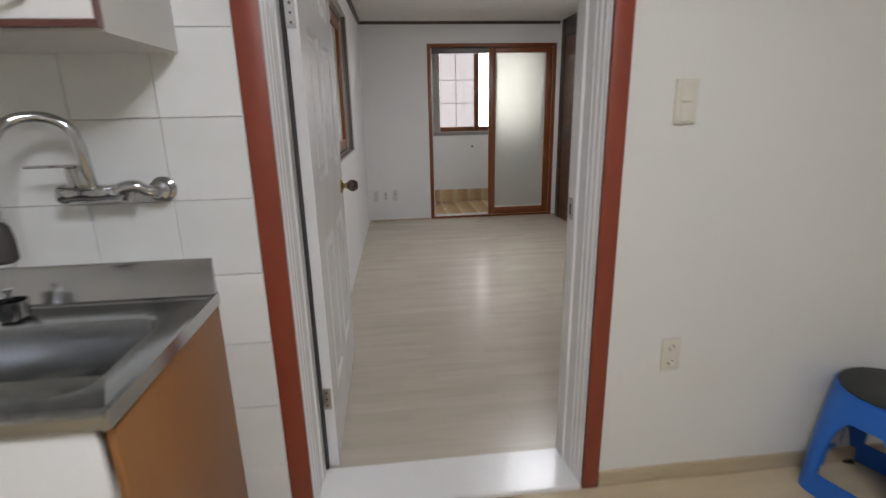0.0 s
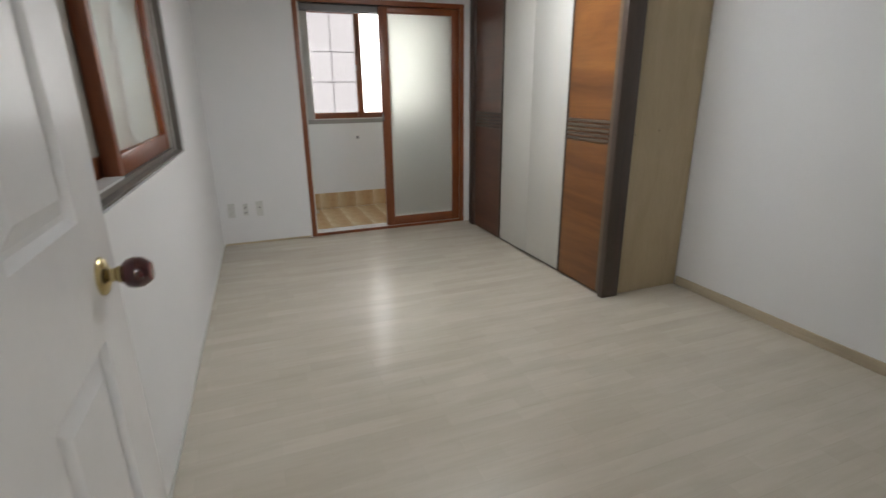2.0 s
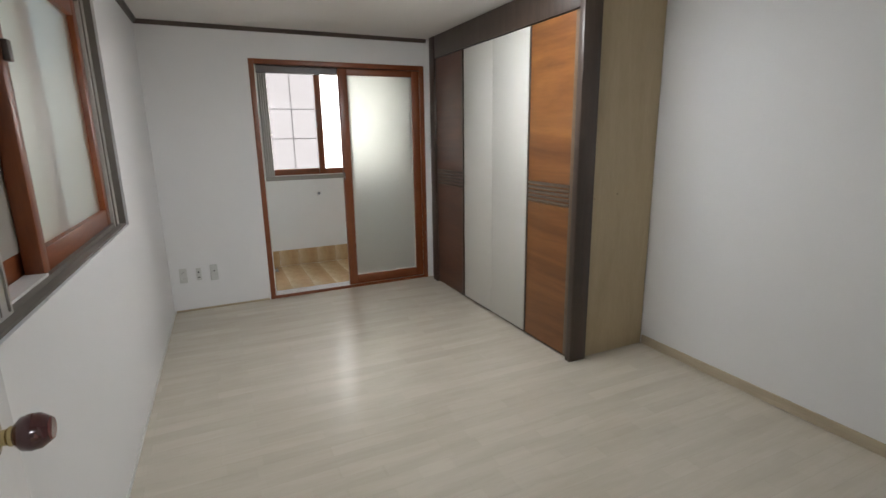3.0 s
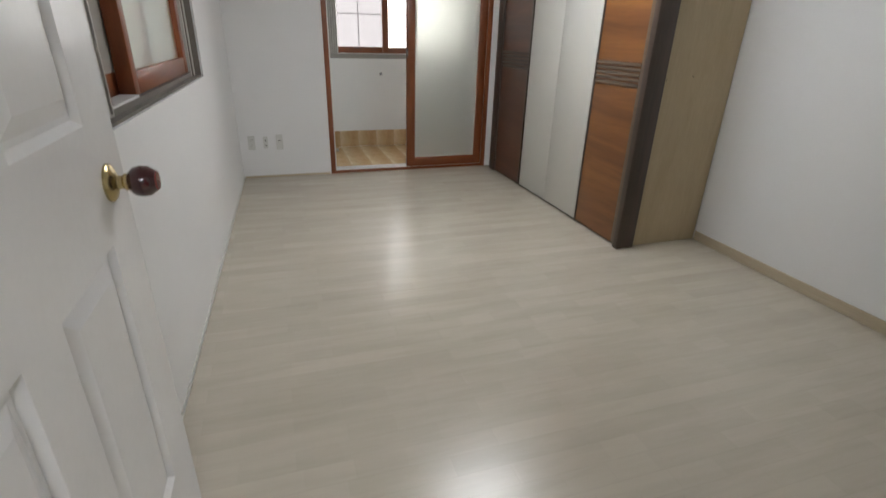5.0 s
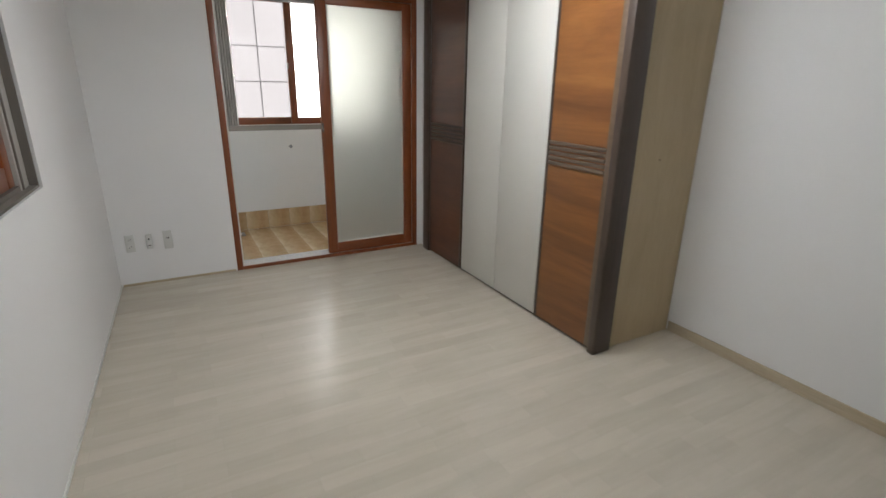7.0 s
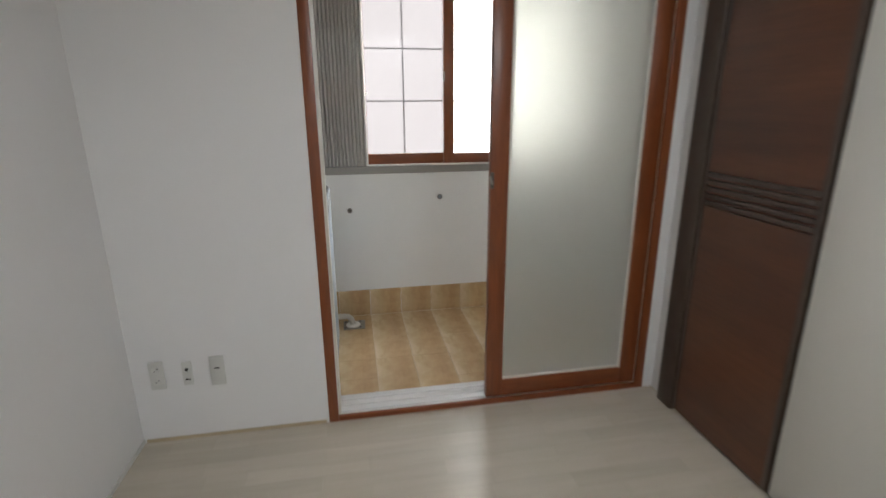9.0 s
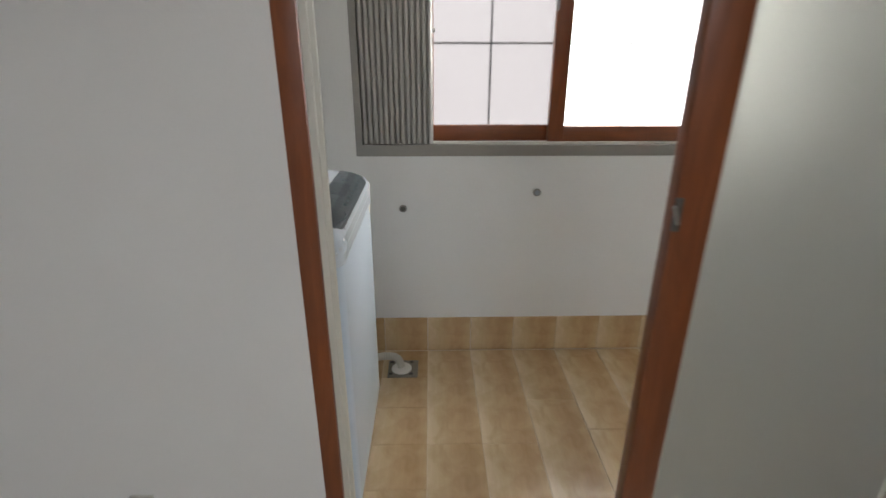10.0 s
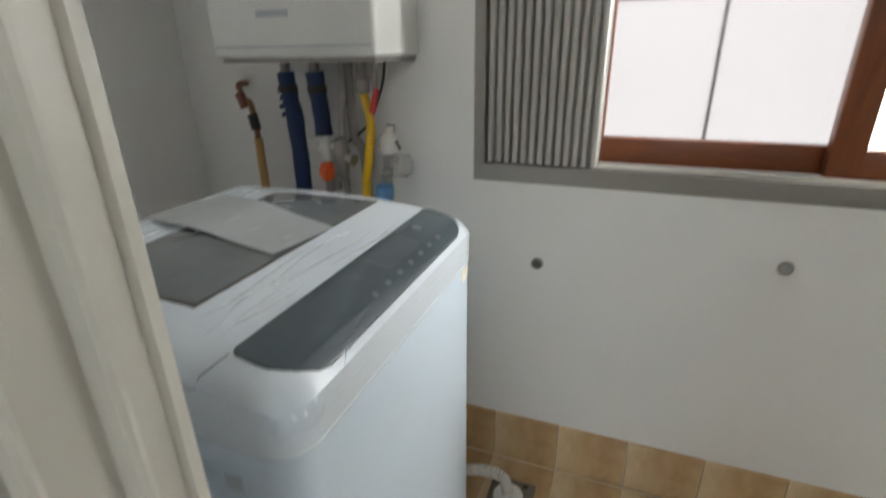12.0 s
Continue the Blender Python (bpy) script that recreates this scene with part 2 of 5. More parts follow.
M_BROWNSIDE = plain("brown_sink_side", (0.285, 0.122, 0.038), 0.45, vary=0.08, grain=50, bump=0.05, blotch=3, stretch=(1, 1, 0.3))
M_CABWHITE = plain("white_cabinet", (0.80, 0.79, 0.77), 0.3, vary=0.03)
M_CABGREY = plain("cabinet_side", (0.60, 0.59, 0.56), 0.4, vary=0.03)
M_CABEDGE = plain("brown_edging", (0.13, 0.05, 0.04), 0.4, vary=0.1)
M_BLUE = plain("blue_plastic", (0.012, 0.13, 0.52), 0.36, vary=0.06, grain=120, bump=0.08)
M_SEATBLACK = plain("black_seat", (0.022, 0.024, 0.022), 0.55, vary=0.2, grain=90, bump=0.3)
M_RUBBER = plain("rubber", (0.02, 0.02, 0.02), 0.7, vary=0.1)
M_IVORYPL = plain("ivory_plastic", (0.66, 0.63, 0.54), 0.35, vary=0.03)
M_GREYPL = plain("grey_white_plastic", (0.60, 0.60, 0.57), 0.35, vary=0.03)
M_SLOT = plain("dark_slot", (0.05, 0.045, 0.04), 0.6)
M_WM = plain("washer_body", (0.62, 0.72, 0.82), 0.25, vary=0.02, grain=60, bump=0.02, blotch=2)
M_WMTOP = plain("washer_top", (0.64, 0.705, 0.765), 0.14, vary=0.02, grain=20, bump=0.05, blotch=5, coat=0.4)
M_WMPANEL = plain("washer_panel", (0.060, 0.080, 0.092), 0.24, vary=0.12, grain=18, bump=0.06, blotch=7, coat=0.5)
M_WMLID = plain("washer_lid_glass", (0.15, 0.165, 0.17), 0.24, vary=0.22, grain=14, bump=0.10, blotch=6, coat=0.6)
M_WMDISPLAY = plain("washer_display", (0.075, 0.088, 0.10), 0.15, vary=0.1)
M_PRINT = plain("grey_print", (0.30, 0.33, 0.36), 0.4, vary=0.05)
M_FAINT = plain("faint_print", (0.44, 0.49, 0.53), 0.45, vary=0.05)
M_BUTTON = plain("panel_button", (0.10, 0.115, 0.125), 0.55, vary=0.05)
M_PAPER = plain("paper", (0.42, 0.44, 0.45), 0.22, vary=0.05, grain=30, bump=0.1)
M_FILM = glass_of("clear_film", 0.05, (0.98, 0.985, 0.99), 1.5)
M_CLEARPL = glass_of("clear_plastic", 0.12, (0.86, 0.85, 0.82), 1.3, 0.8)
M_RUST = plain("rusty_paint", (0.17, 0.055, 0.038), 0.6, vary=0.25, grain=40, bump=0.2)
M_SIDEPANEL = plain("grey_side_panel", (0.34, 0.32, 0.285), 0.5, vary=0.06, stretch=(1, 1, 0.2))
M_BOILER = plain("boiler_casing", (0.72, 0.73, 0.71), 0.3, vary=0.03)
M_HOSE = plain("hose_plastic", (0.62, 0.60, 0.54), 0.45, vary=0.06)
M_DRAIN = plain("drain_metal", (0.24, 0.22, 0.18), 0.45, metal=0.6, vary=0.2)
M_BLUEWRAP = plain("blue_insulation", (0.009, 0.028, 0.10), 0.6, vary=0.2, grain=60, bump=0.5)
M_YELLOW = plain("yellow_hose", (0.70, 0.43, 0.01), 0.4, vary=0.06)
M_ORANGE = plain("orange_handle", (0.80, 0.12, 0.02), 0.4, vary=0.06)
M_RED = plain("red_handle", (0.5, 0.03, 0.03), 0.4, vary=0.06)
M_COPPER = plain("old_copper", (0.26, 0.13, 0.07), 0.5, metal=0.5, vary=0.2)
M_OCHRE = plain("ochre_wrap", (0.45, 0.28, 0.10), 0.6, vary=0.1)
M_LOCK = plain("lock_metal", (0.11, 0.10, 0.09), 0.4, metal=0.5, vary=0.1)
M_VALVEGREY = plain("valve_metal", (0.30, 0.28, 0.26), 0.4, metal=0.7, vary=0.15)
M_PLWHITE = plain("white_plastic", (0.74, 0.73, 0.68), 0.35, vary=0.04)
M_LIGHTBLUE = plain("light_blue_plastic", (0.12, 0.30, 0.55), 0.4, vary=0.05)
M_CABLE = plain("black_cable", (0.02, 0.02, 0.02), 0.5)
M_GROUT = plain("grout", (0.68, 0.57, 0.41), 0.8, vary=0.1)
M_GROUTW = plain("white_grout", (0.60, 0.59, 0.56), 0.8, vary=0.1)
M_TILE = wood_tile("wood_look_tile")
M_WTILE = white_tile("white_wall_tile")
M_GRILLE = plain("pale_grille", (0.78, 0.77, 0.77), 0.5, vary=0.05)
M_HOLE = plain("hole_inside", (0.10, 0.09, 0.075), 0.8, vary=0.2)
M_OUTSIDE = glow_of("bright_yard", (1.0, 0.985, 0.965), WINDOW_GLOW, 0.06)
M_PASSAGE = glow_of("dim_passage", (1.0, 0.965, 0.83), SIDE_GLOW, 0.15)
M_LAMP = glow_of("lamp_diffuser", (0.935, 0.965, 1.0), LAMP_GLOW)
M_KLAMP = glow_of("kitchen_diffuser", (0.895, 0.94, 1.0), KITCHEN_GLOW)
M_GROUND = plain("yard_ground", (0.30, 0.29, 0.27), 0.9, vary=0.15)


# ---- mesh helpers ----
def box(bm, x0, x1, y0, y1, z0, z1):
    m = Matrix.LocRotScale(((x0 + x1) / 2, (y0 + y1) / 2, (z0 + z1) / 2), None, (x1 - x0, y1 - y0, z1 - z0))
    return bmesh.ops.create_cube(bm, size=1, matrix=m)["verts"]


def block(x0, x1, y0, y1, z0, z1, r=0.0, seg=2):
    bm = bmesh.new()
    box(bm, x0, x1, y0, y1, z0, z1)
    if r:
        bmesh.ops.bevel(bm, geom=bm.edges[:], offset=r, segments=seg, profile=0.5, affect="EDGES")
    return bm


def boxes(*dims):
    bm = bmesh.new()
    for d in dims:
        box(bm, *d)
    return bm


def rod(bm, a, b, r, r2=None, seg=14):
    """A capped cylinder or cone from a to b."""
    a, b = Vector(a), Vector(b)
    q = (b - a).to_track_quat("Z", "Y")
    m = Matrix.LocRotScale((a + b) / 2, q, None)
    return bmesh.ops.create_cone(bm, cap_ends=True, segments=seg, radius1=r, radius2=r if r2 is None else r2, depth=(b - a).length, matrix=m)["verts"]


def rods(*items, seg=14):
    bm = bmesh.new()
    for it in items:
        rod(bm, *it, seg=seg)
    return bm


def ball(c, r, squash=(1, 1, 1), seg=16):
    bm = bmesh.new()
    bmesh.ops.create_uvsphere(bm, u_segments=seg, v_segments=seg // 2, radius=r, matrix=Matrix.LocRotScale(c, None, squash))
    return bm


def smooth_line(pts, n=8):
    """Points of a smooth curve through pts."""
    pts = [Vector(p) for p in pts]
    out = []
    for i in range(len(pts) - 1):
        p0, p1, p2, p3 = pts[max(i - 1, 0)], pts[i], pts[i + 1], pts[min(i + 2, len(pts) - 1)]
        for k in range(n):
            t = k / n
            out.append(0.5 * (2 * p1 + (p2 - p0) * t + (2 * p0 - 5 * p1 + 4 * p2 - p3) * t * t + (3 * p1 - p0 - 3 * p2 + p3) * t ** 3))
    return out + [pts[-1]]


def tube(pts, r, seg=12, n=8, rib=0.0, each=0):
    """A round tube along a smooth curve, ribbed if rib is given."""
    line = smooth_line(pts, n)
    if rib:
        fine = []
        for a, b in zip(line[:-1], line[1:]):
            k = max(1, int((b - a).length / each))
            fine += [a.lerp(b, i / k) for i in range(k)]
        line = fine + [line[-1]]
    bm = bmesh.new()
    rings = []
    side = None
    for i, p in enumerate(line):
        d = (line[min(i + 1, len(line) - 1)] - line[max(i - 1, 0)]).normalized()
        if side is None:
            side = d.orthogonal().normalized()
        side = (side - d * side.dot(d)).normalized()
        up = d.cross(side)
        rr = r + (rib if rib and i % 2 else 0.0)
        rings.append([bm.verts.new(p + rr * (math.cos(a) * side + math.sin(a) * up)) for a in (2 * math.pi * k / seg for k in range(seg))])
    for a, b in zip(rings[:-1], rings[1:]):
        for k in range(seg):
            bm.faces.new((a[k], a[(k + 1) % seg], b[(k + 1) % seg], b[k]))
    bm.faces.new(rings[0][::-1])
    bm.faces.new(rings[-1])
    return bm


def lathe(profile, centre, axis="z", seg=24):
    """A turned shape: profile is (radius, height) from bottom to top."""
    bm = bmesh.new()
    rings = []
    for r, h in profile:
        ring = []
        for k in range(seg):
            a = 2 * math.pi * k / seg
            u, v = r * math.cos(a), r * math.sin(a)
            ring.append(bm.verts.new({"z": (u, v, h), "x": (h, u, v), "y": (v, h, u)}[axis]))
        rings.append(ring)
    for a, b in zip(rings[:-1], rings[1:]):
        for k in range(seg):
            bm.faces.new((a[k], a[(k + 1) % seg], b[(k + 1) % seg], b[k]))
    bm.faces.new(rings[0][::-1])
    bm.faces.new(rings[-1])
    bmesh.ops.translate(bm, verts=bm.verts, vec=centre)
    return bm


def extrude_profile(pts, lo, hi, axis="y"):
    """A prism: the outline pts, swept from lo to hi along an axis."""
    bm = bmesh.new()
    put = {"y": lambda a, b, c: (a, c, b), "z": lambda a, b, c: (a, b, c), "x": lambda a, b, c: (c, a, b)}[axis]
    lower = [bm.verts.new(put(a, b, lo)) for a, b in pts]
    upper = [bm.verts.new(put(a, b, hi)) for a, b in pts]
    bm.faces.new(lower)
    bm.faces.new(upper[::-1])
    n = len(pts)
    for i in range(n):
        bm.faces.new((lower[i], upper[i], upper[(i + 1) % n], lower[(i + 1) % n]))
    bmesh.ops.recalc_face_normals(bm, faces=bm.faces)
    return bm


def wall_panel(us, zs, lo, hi, axis, open_cells=()):
    """A wall of one connected mesh: a grid of cells along u and z, from lo to hi thick, with cells left open."""
    put = (lambda u, d, z: (u, d, z)) if axis == "x" else (lambda u, d, z: (d, u, z))
    bm = bmesh.new()
    near = {(i, j): bm.verts.new(put(u, lo, z)) for i, u in enumerate(us) for j, z in enumerate(zs)}
    far = {(i, j): bm.verts.new(put(u, hi, z)) for i, u in enumerate(us) for j, z in enumerate(zs)}
    cells = {(i, j) for i in range(len(us) - 1) for j in range(len(zs) - 1)} - set(open_cells)
    for i, j in cells:
        for g in (near, far):
            bm.faces.new((g[i, j], g[i + 1, j], g[i + 1, j + 1], g[i, j + 1]))
        for (di, dj), (a, b) in (((-1, 0), ((0, 0), (0, 1))), ((1, 0), ((1, 0), (1, 1))), ((0, -1), ((0, 0), (1, 0))), ((0, 1), ((0, 1), (1, 1)))):
            if (i + di, j + dj) not in cells:
                p, q = (i + a[0], j + a[1]), (i + b[0], j + b[1])
                bm.faces.new((near[p], near[q], far[q], far[p]))
    loose = [v for v in bm.verts if not v.link_faces]
    bmesh.ops.delete(bm, geom=loose, context="VERTS")
    return bm


def mesh_of(name, bm, material, smooth=False):
    bmesh.ops.recalc_face_normals(bm, faces=bm.faces)
    me = bpy.data.meshes.new(name)
    bm.to_mesh(me)
    bm.free()
    me.materials.append(material)
    if smooth:
        me.shade_smooth()
        me.set_sharp_from_angle(angle=radians(35))
    return me


def base(name, x, y, z, label="", category="", group="", kind=""):
    """The Empty of a thing, at its base."""
    ob = new(name)
    ob.empty_display_size = 0.05
    ob.location = (x, y, z)
    return tagged(ob, label, category, group, kind)


def root_place(ob):
    while ob.parent:
        ob = ob.parent
    return ob.location


def part(name, bm, material, parent, label="", smooth=True):
    """One mesh, given in world metres, under a thing or a part."""
    bmesh.ops.translate(bm, verts=bm.verts, vec=-root_place(parent))
    ob = new(name, mesh_of(name, bm, material, smooth))
    ob.parent = parent
    return tagged(ob, label)


def solo(name, bm, material, label, category="", kind="", group="", smooth=True, at=None):
    """A thing of one mesh, given in world metres; its origin at at."""
    at = Vector(at or (0, 0, 0))
    bmesh.ops.translate(bm, verts=bm.verts, vec=-at)
    ob = new(name, mesh_of(name, bm, material, smooth))
    ob.location = at
    return tagged(ob, label, category, group, kind)


def setting(name, bm, material, label, category, smooth=False):
    return solo(name, bm, material, label, category, "structure", smooth=smooth)


def lean(bm, slope, y0):
    """Shears a mesh so that a wall along y runs slightly askew."""
    for v in bm.verts:
        v.co.x += slope * (v.co.y - y0)
    return bm


# ---- the plan ----
CEIL = 2.25
KY, RY = 1.948, 2.137          # kitchen face and room face of the wall between
NY, BY = 6.50, 6.645           # room face and balcony face of the far wall
BACK = 7.69                    # balcony's outer wall
WX, WS = 0.0, 0.0235         # west wall at the far corner, and its slant
EX, ES = 2.918, 0.005          # east wall at y 4.4, and its slant


def west(bm):
    return lean(bm, WS, NY)


def east(bm):
    return lean(bm, ES, 4.4)


# ---- large structure ----
setting("ground", boxes((-60, 60, 8.2, 120, -3.2, -3.0)), M_GROUND, "pale concrete yard ground outside", "ground")
setting("floor_room", boxes((-0.33, 3.2, RY - 0.002, 6.525, -0.06, 0.0)), M_FLOOR, "pale grey-beige vinyl floor printed as short planks", "floor")
setting("floor_kitchen", boxes((-1.9, 2.6, -1.5, KY + 0.02, -0.06, -0.002)), M_KFLOOR, "beige vinyl kitchen floor", "floor")
setting("ceiling_room", boxes((-0.33, 3.2, RY - 0.1, 6.6, CEIL, CEIL + 0.12)), M_CEIL, "off-white papered ceiling of the room", "ceiling")
setting("ceiling_kitchen", boxes((-1.9, 2.6, -1.5, KY + 0.1, CEIL, CEIL + 0.12)), M_CEIL, "off-white papered kitchen ceiling", "ceiling")
setting("ceiling_balcony", boxes((-0.5, 3.4, 6.6, BACK + 0.2, CEIL + 0.02, CEIL + 0.14)), M_CEIL, "white painted balcony ceiling", "ceiling")

# west wall with the opening of window_1
WIN1 = (3.372, 5.09, 0.966, 2.06)
y0, y1, z0, z1 = WIN1
setting("wall_west", west(wall_panel([RY, y0, y1, NY], [0, z0, z1, CEIL], WX - 0.22, WX, "y", [(1, 1)])), M_WALLPAPER, "white papered wall with a wide window opening", "wall")
setting("wall_east", east(boxes((EX, EX + 0.15, RY, NY, 0, CEIL))), M_WALLPAPER, "white papered plain wall beside the wardrobe", "wall")
# wall between kitchen and room, doorway
DX0, DX1, DZ = -0.034, 0.890, 2.06
setting("wall_south", wall_panel([-1.9, DX0 - 0.004, DX1 + 0.004, 3.2], [0, DZ, CEIL], KY, RY, "x", [(1, 0)]), M_KWALL, "cream papered wall with a doorway", "wall")
# far wall with the sliding door's opening
SX0, SX1, SZ = 0.76, 2.265, 2.01
wall_north = setting("wall_north", wall_panel([-0.5, SX0, SX1, 3.4], [-0.05, SZ, CEIL], NY, BY, "x", [(1, 0)]), M_WALLPAPER, "white papered wall with a wide sliding door opening", "wall")
# kitchen enclosure
setting("wall_kitchen_west", boxes((-1.9, -1.75, -1.5, KY, 0, CEIL)), M_KWALL, "cream papered kitchen wall", "wall")
setting("wall_kitchen_east", boxes((2.45, 2.6, -1.5, KY, 0, CEIL)), M_KWALL, "cream papered kitchen wall", "wall")
setting("wall_kitchen_south", boxes((-1.75, 2.45, -1.5, -1.35, 0, CEIL)), M_KWALL, "cream papered kitchen wall", "wall")
# balcony walls, window opening
BWX0, BWX1, BWZ0, BWZ1 = 0.70, 2.46, 0.942, 2.19
balcony_wall = setting("wall_balcony_north", wall_panel([-0.5, BWX0, BWX1, 3.4], [-0.06, BWZ0, BWZ1, CEIL + 0.02], BACK, BACK + 0.2, "x", [(1, 1)]), M_PAINT, "white painted balcony wall below and around a window", "wall")
setting("wall_balcony_west", boxes((-0.5, -0.27, BY, BACK, -0.06, CEIL + 0.02)), M_PAINT, "white painted balcony end wall", "wall")
setting("wall_balcony_east", boxes((3.0, 3.4, BY, BACK, -0.06, CEIL + 0.02)), M_PAINT, "white painted balcony end wall", "wall")

# skirtings and cornice
setting("baseboard_east", east(block(EX - 0.011, EX, RY + 0.002, 4.335, 0, 0.06, 0.003)), M_SKIRT, "beige wood-look skirting strip", "baseboard")
setting("baseboard_west", west(block(WX, WX + 0.006, RY + 0.002, NY - 0.002, 0, 0.018, 0.002)), M_GREYPL, "thin pale grey skirting strip", "baseboard")
setting("baseboard_north", block(0.012, 0.745, NY - 0.006, NY, 0, 0.016, 0.002), M_SKIRTX, "thin beige skirting strip", "baseboard")
setting("baseboard_kitchen", block(0.952, 2.44, KY - 0.012, KY, 0, 0.06, 0.003), M_SKIRTX, "beige wood-look skirting strip", "baseboard")
setting("baseboard_south", block(0.957, 2.90, RY, RY + 0.012, 0, 0.06, 0.003), M_SKIRTX, "beige wood-look skirting strip", "baseboard")
setting("cornice_north", extrude_profile([(NY - 0.028, CEIL), (NY, CEIL), (NY, CEIL - 0.03), (NY - 0.010, CEIL - 0.03)], 0.0, 2.30, "x"), M_DARKWOOD, "thin dark brown ceiling moulding", "trim")
setting("cornice_west", west(extrude_profile([(WX, CEIL), (WX, CEIL - 0.03), (WX + 0.010, CEIL - 0.03), (WX + 0.028, CEIL)], RY, NY - 0.03, "y")), M_DARKWOOD, "thin dark brown ceiling moulding", "trim")
setting("cornice_east", east(extrude_profile([(EX, CEIL), (EX, CEIL - 0.03), (EX - 0.010, CEIL - 0.03), (EX - 0.028, CEIL)], RY, 4.30, "y")), M_DARKWOOD, "thin dark brown ceiling moulding", "trim")

# lamps on the ceilings
lamp = base("ceiling_lamp", 1.58, 4.44, CEIL, "square white ceiling lamp, lit", "lamp")
part("frame", block(1.25, 1.91, 4.11, 4.77, CEIL - 0.03, CEIL, 0.006), M_WHITEGLOSS, lamp)
part("diffuser", block(1.27, 1.89, 4.13, 4.75, CEIL - 0.095, CEIL - 0.029, 0.03, 3), M_LAMP, lamp, "glowing diffuser")
klamp = base("kitchen_lamp", 0.45, 0.32, CEIL, "square white kitchen ceiling lamp, lit", "lamp")
part("frame", block(0.20, 0.70, 0.07, 0.57, CEIL - 0.035, CEIL, 0.006), M_WHITEGLOSS, klamp)
part("diffuser", block(0.22, 0.68, 0.09, 0.55, CEIL - 0.10, CEIL - 0.034, 0.025, 3), M_KLAMP, klamp, "glowing diffuser")

# ---- doorway between kitchen and room ----
df = base("door_frame", 0.41, KY, 0, "white moulded door frame with red-brown edge strips", "door frame", kind="structure")
# profiles seen from above: stepped white moulding
prof = [(0.0, 0.0), (0.0, RY + 0.012 - KY), (0.045, RY + 0.012 - KY), (0.045, 0.135), (0.030, 0.130), (0.030, 0.072), (0.024, 0.070), (0.024, 0.048), (0.016, 0.040), (0.016, 0.022), (0.008, 0.014), (0.008, 0.0)]
part("jamb", extrude_profile([(DX0 + a * 0.38, KY - 0.004 + b) for a, b in prof], 0, DZ, "z"), M_WHITEGLOSS, df, smooth=False)
part("jamb", extrude_profile([(DX1 - a * 0.5, KY - 0.004 + b) for a, b in prof], 0, DZ, "z"), M_WHITEGLOSS, df, smooth=False)
part("head", boxes((DX0, DX1, KY - 0.004, RY + 0.012, DZ - 0.05, DZ)), M_WHITEGLOSS, df)
part("edge_strip", block(-0.098, -0.031, KY - 0.016, KY + 0.004, 0, DZ + 0.06, 0.003), M_REDPAINT, df, "red-brown painted strip")
part("edge_strip", block(0.893, 0.949, KY - 0.016, KY + 0.004, 0, DZ + 0.06, 0.003), M_REDPAINT, df, "red-brown painted strip")
part("edge_strip", block(-0.098, 0.949, KY - 0.016, KY + 0.004, DZ + 0.06, DZ + 0.12, 0.003), M_REDPAINT, df, "red-brown painted strip")
part("room_casing", block(-0.074, -0.036, RY, RY + 0.015, 0, DZ + 0.04, 0.003), M_WHITEGLOSS, df)
part("room_casing", block(0.893, 0.955, RY, RY + 0.015, 0, DZ + 0.04, 0.003), M_WHITEGLOSS, df)
strike = part("strike_plate", block(0.8645, 0.8685, 2.097, 2.130, 0.934, 1.005, 0.001), M_NICKEL, df, "dull metal strike plate")
part("slot", block(0.8635, 0.8665, 2.107, 2.120, 0.950, 0.987), M_SLOT, strike)
setting("threshold", block(DX0 + 0.01, DX1 - 0.005, KY - 0.012, RY + 0.004, -0.01, 0.014, 0.004), M_SILL, "glossy white door threshold", "threshold")

# ---- panelled door, open along the west wall ----
LX0, LX1, LY0, LY1, LZ = -0.006, 0.030, 2.156, 3.100, 2.03
door = base("door_1", LX0, LY0, 0.012, "white panelled room door standing wide open", "door", kind="structure")
PAN_Y = [(2.30, 2.555), (2.675, 2.945)]
PAN_Z = [(0.255, 0.845), (1.060, 1.56), (1.66, 1.90)]


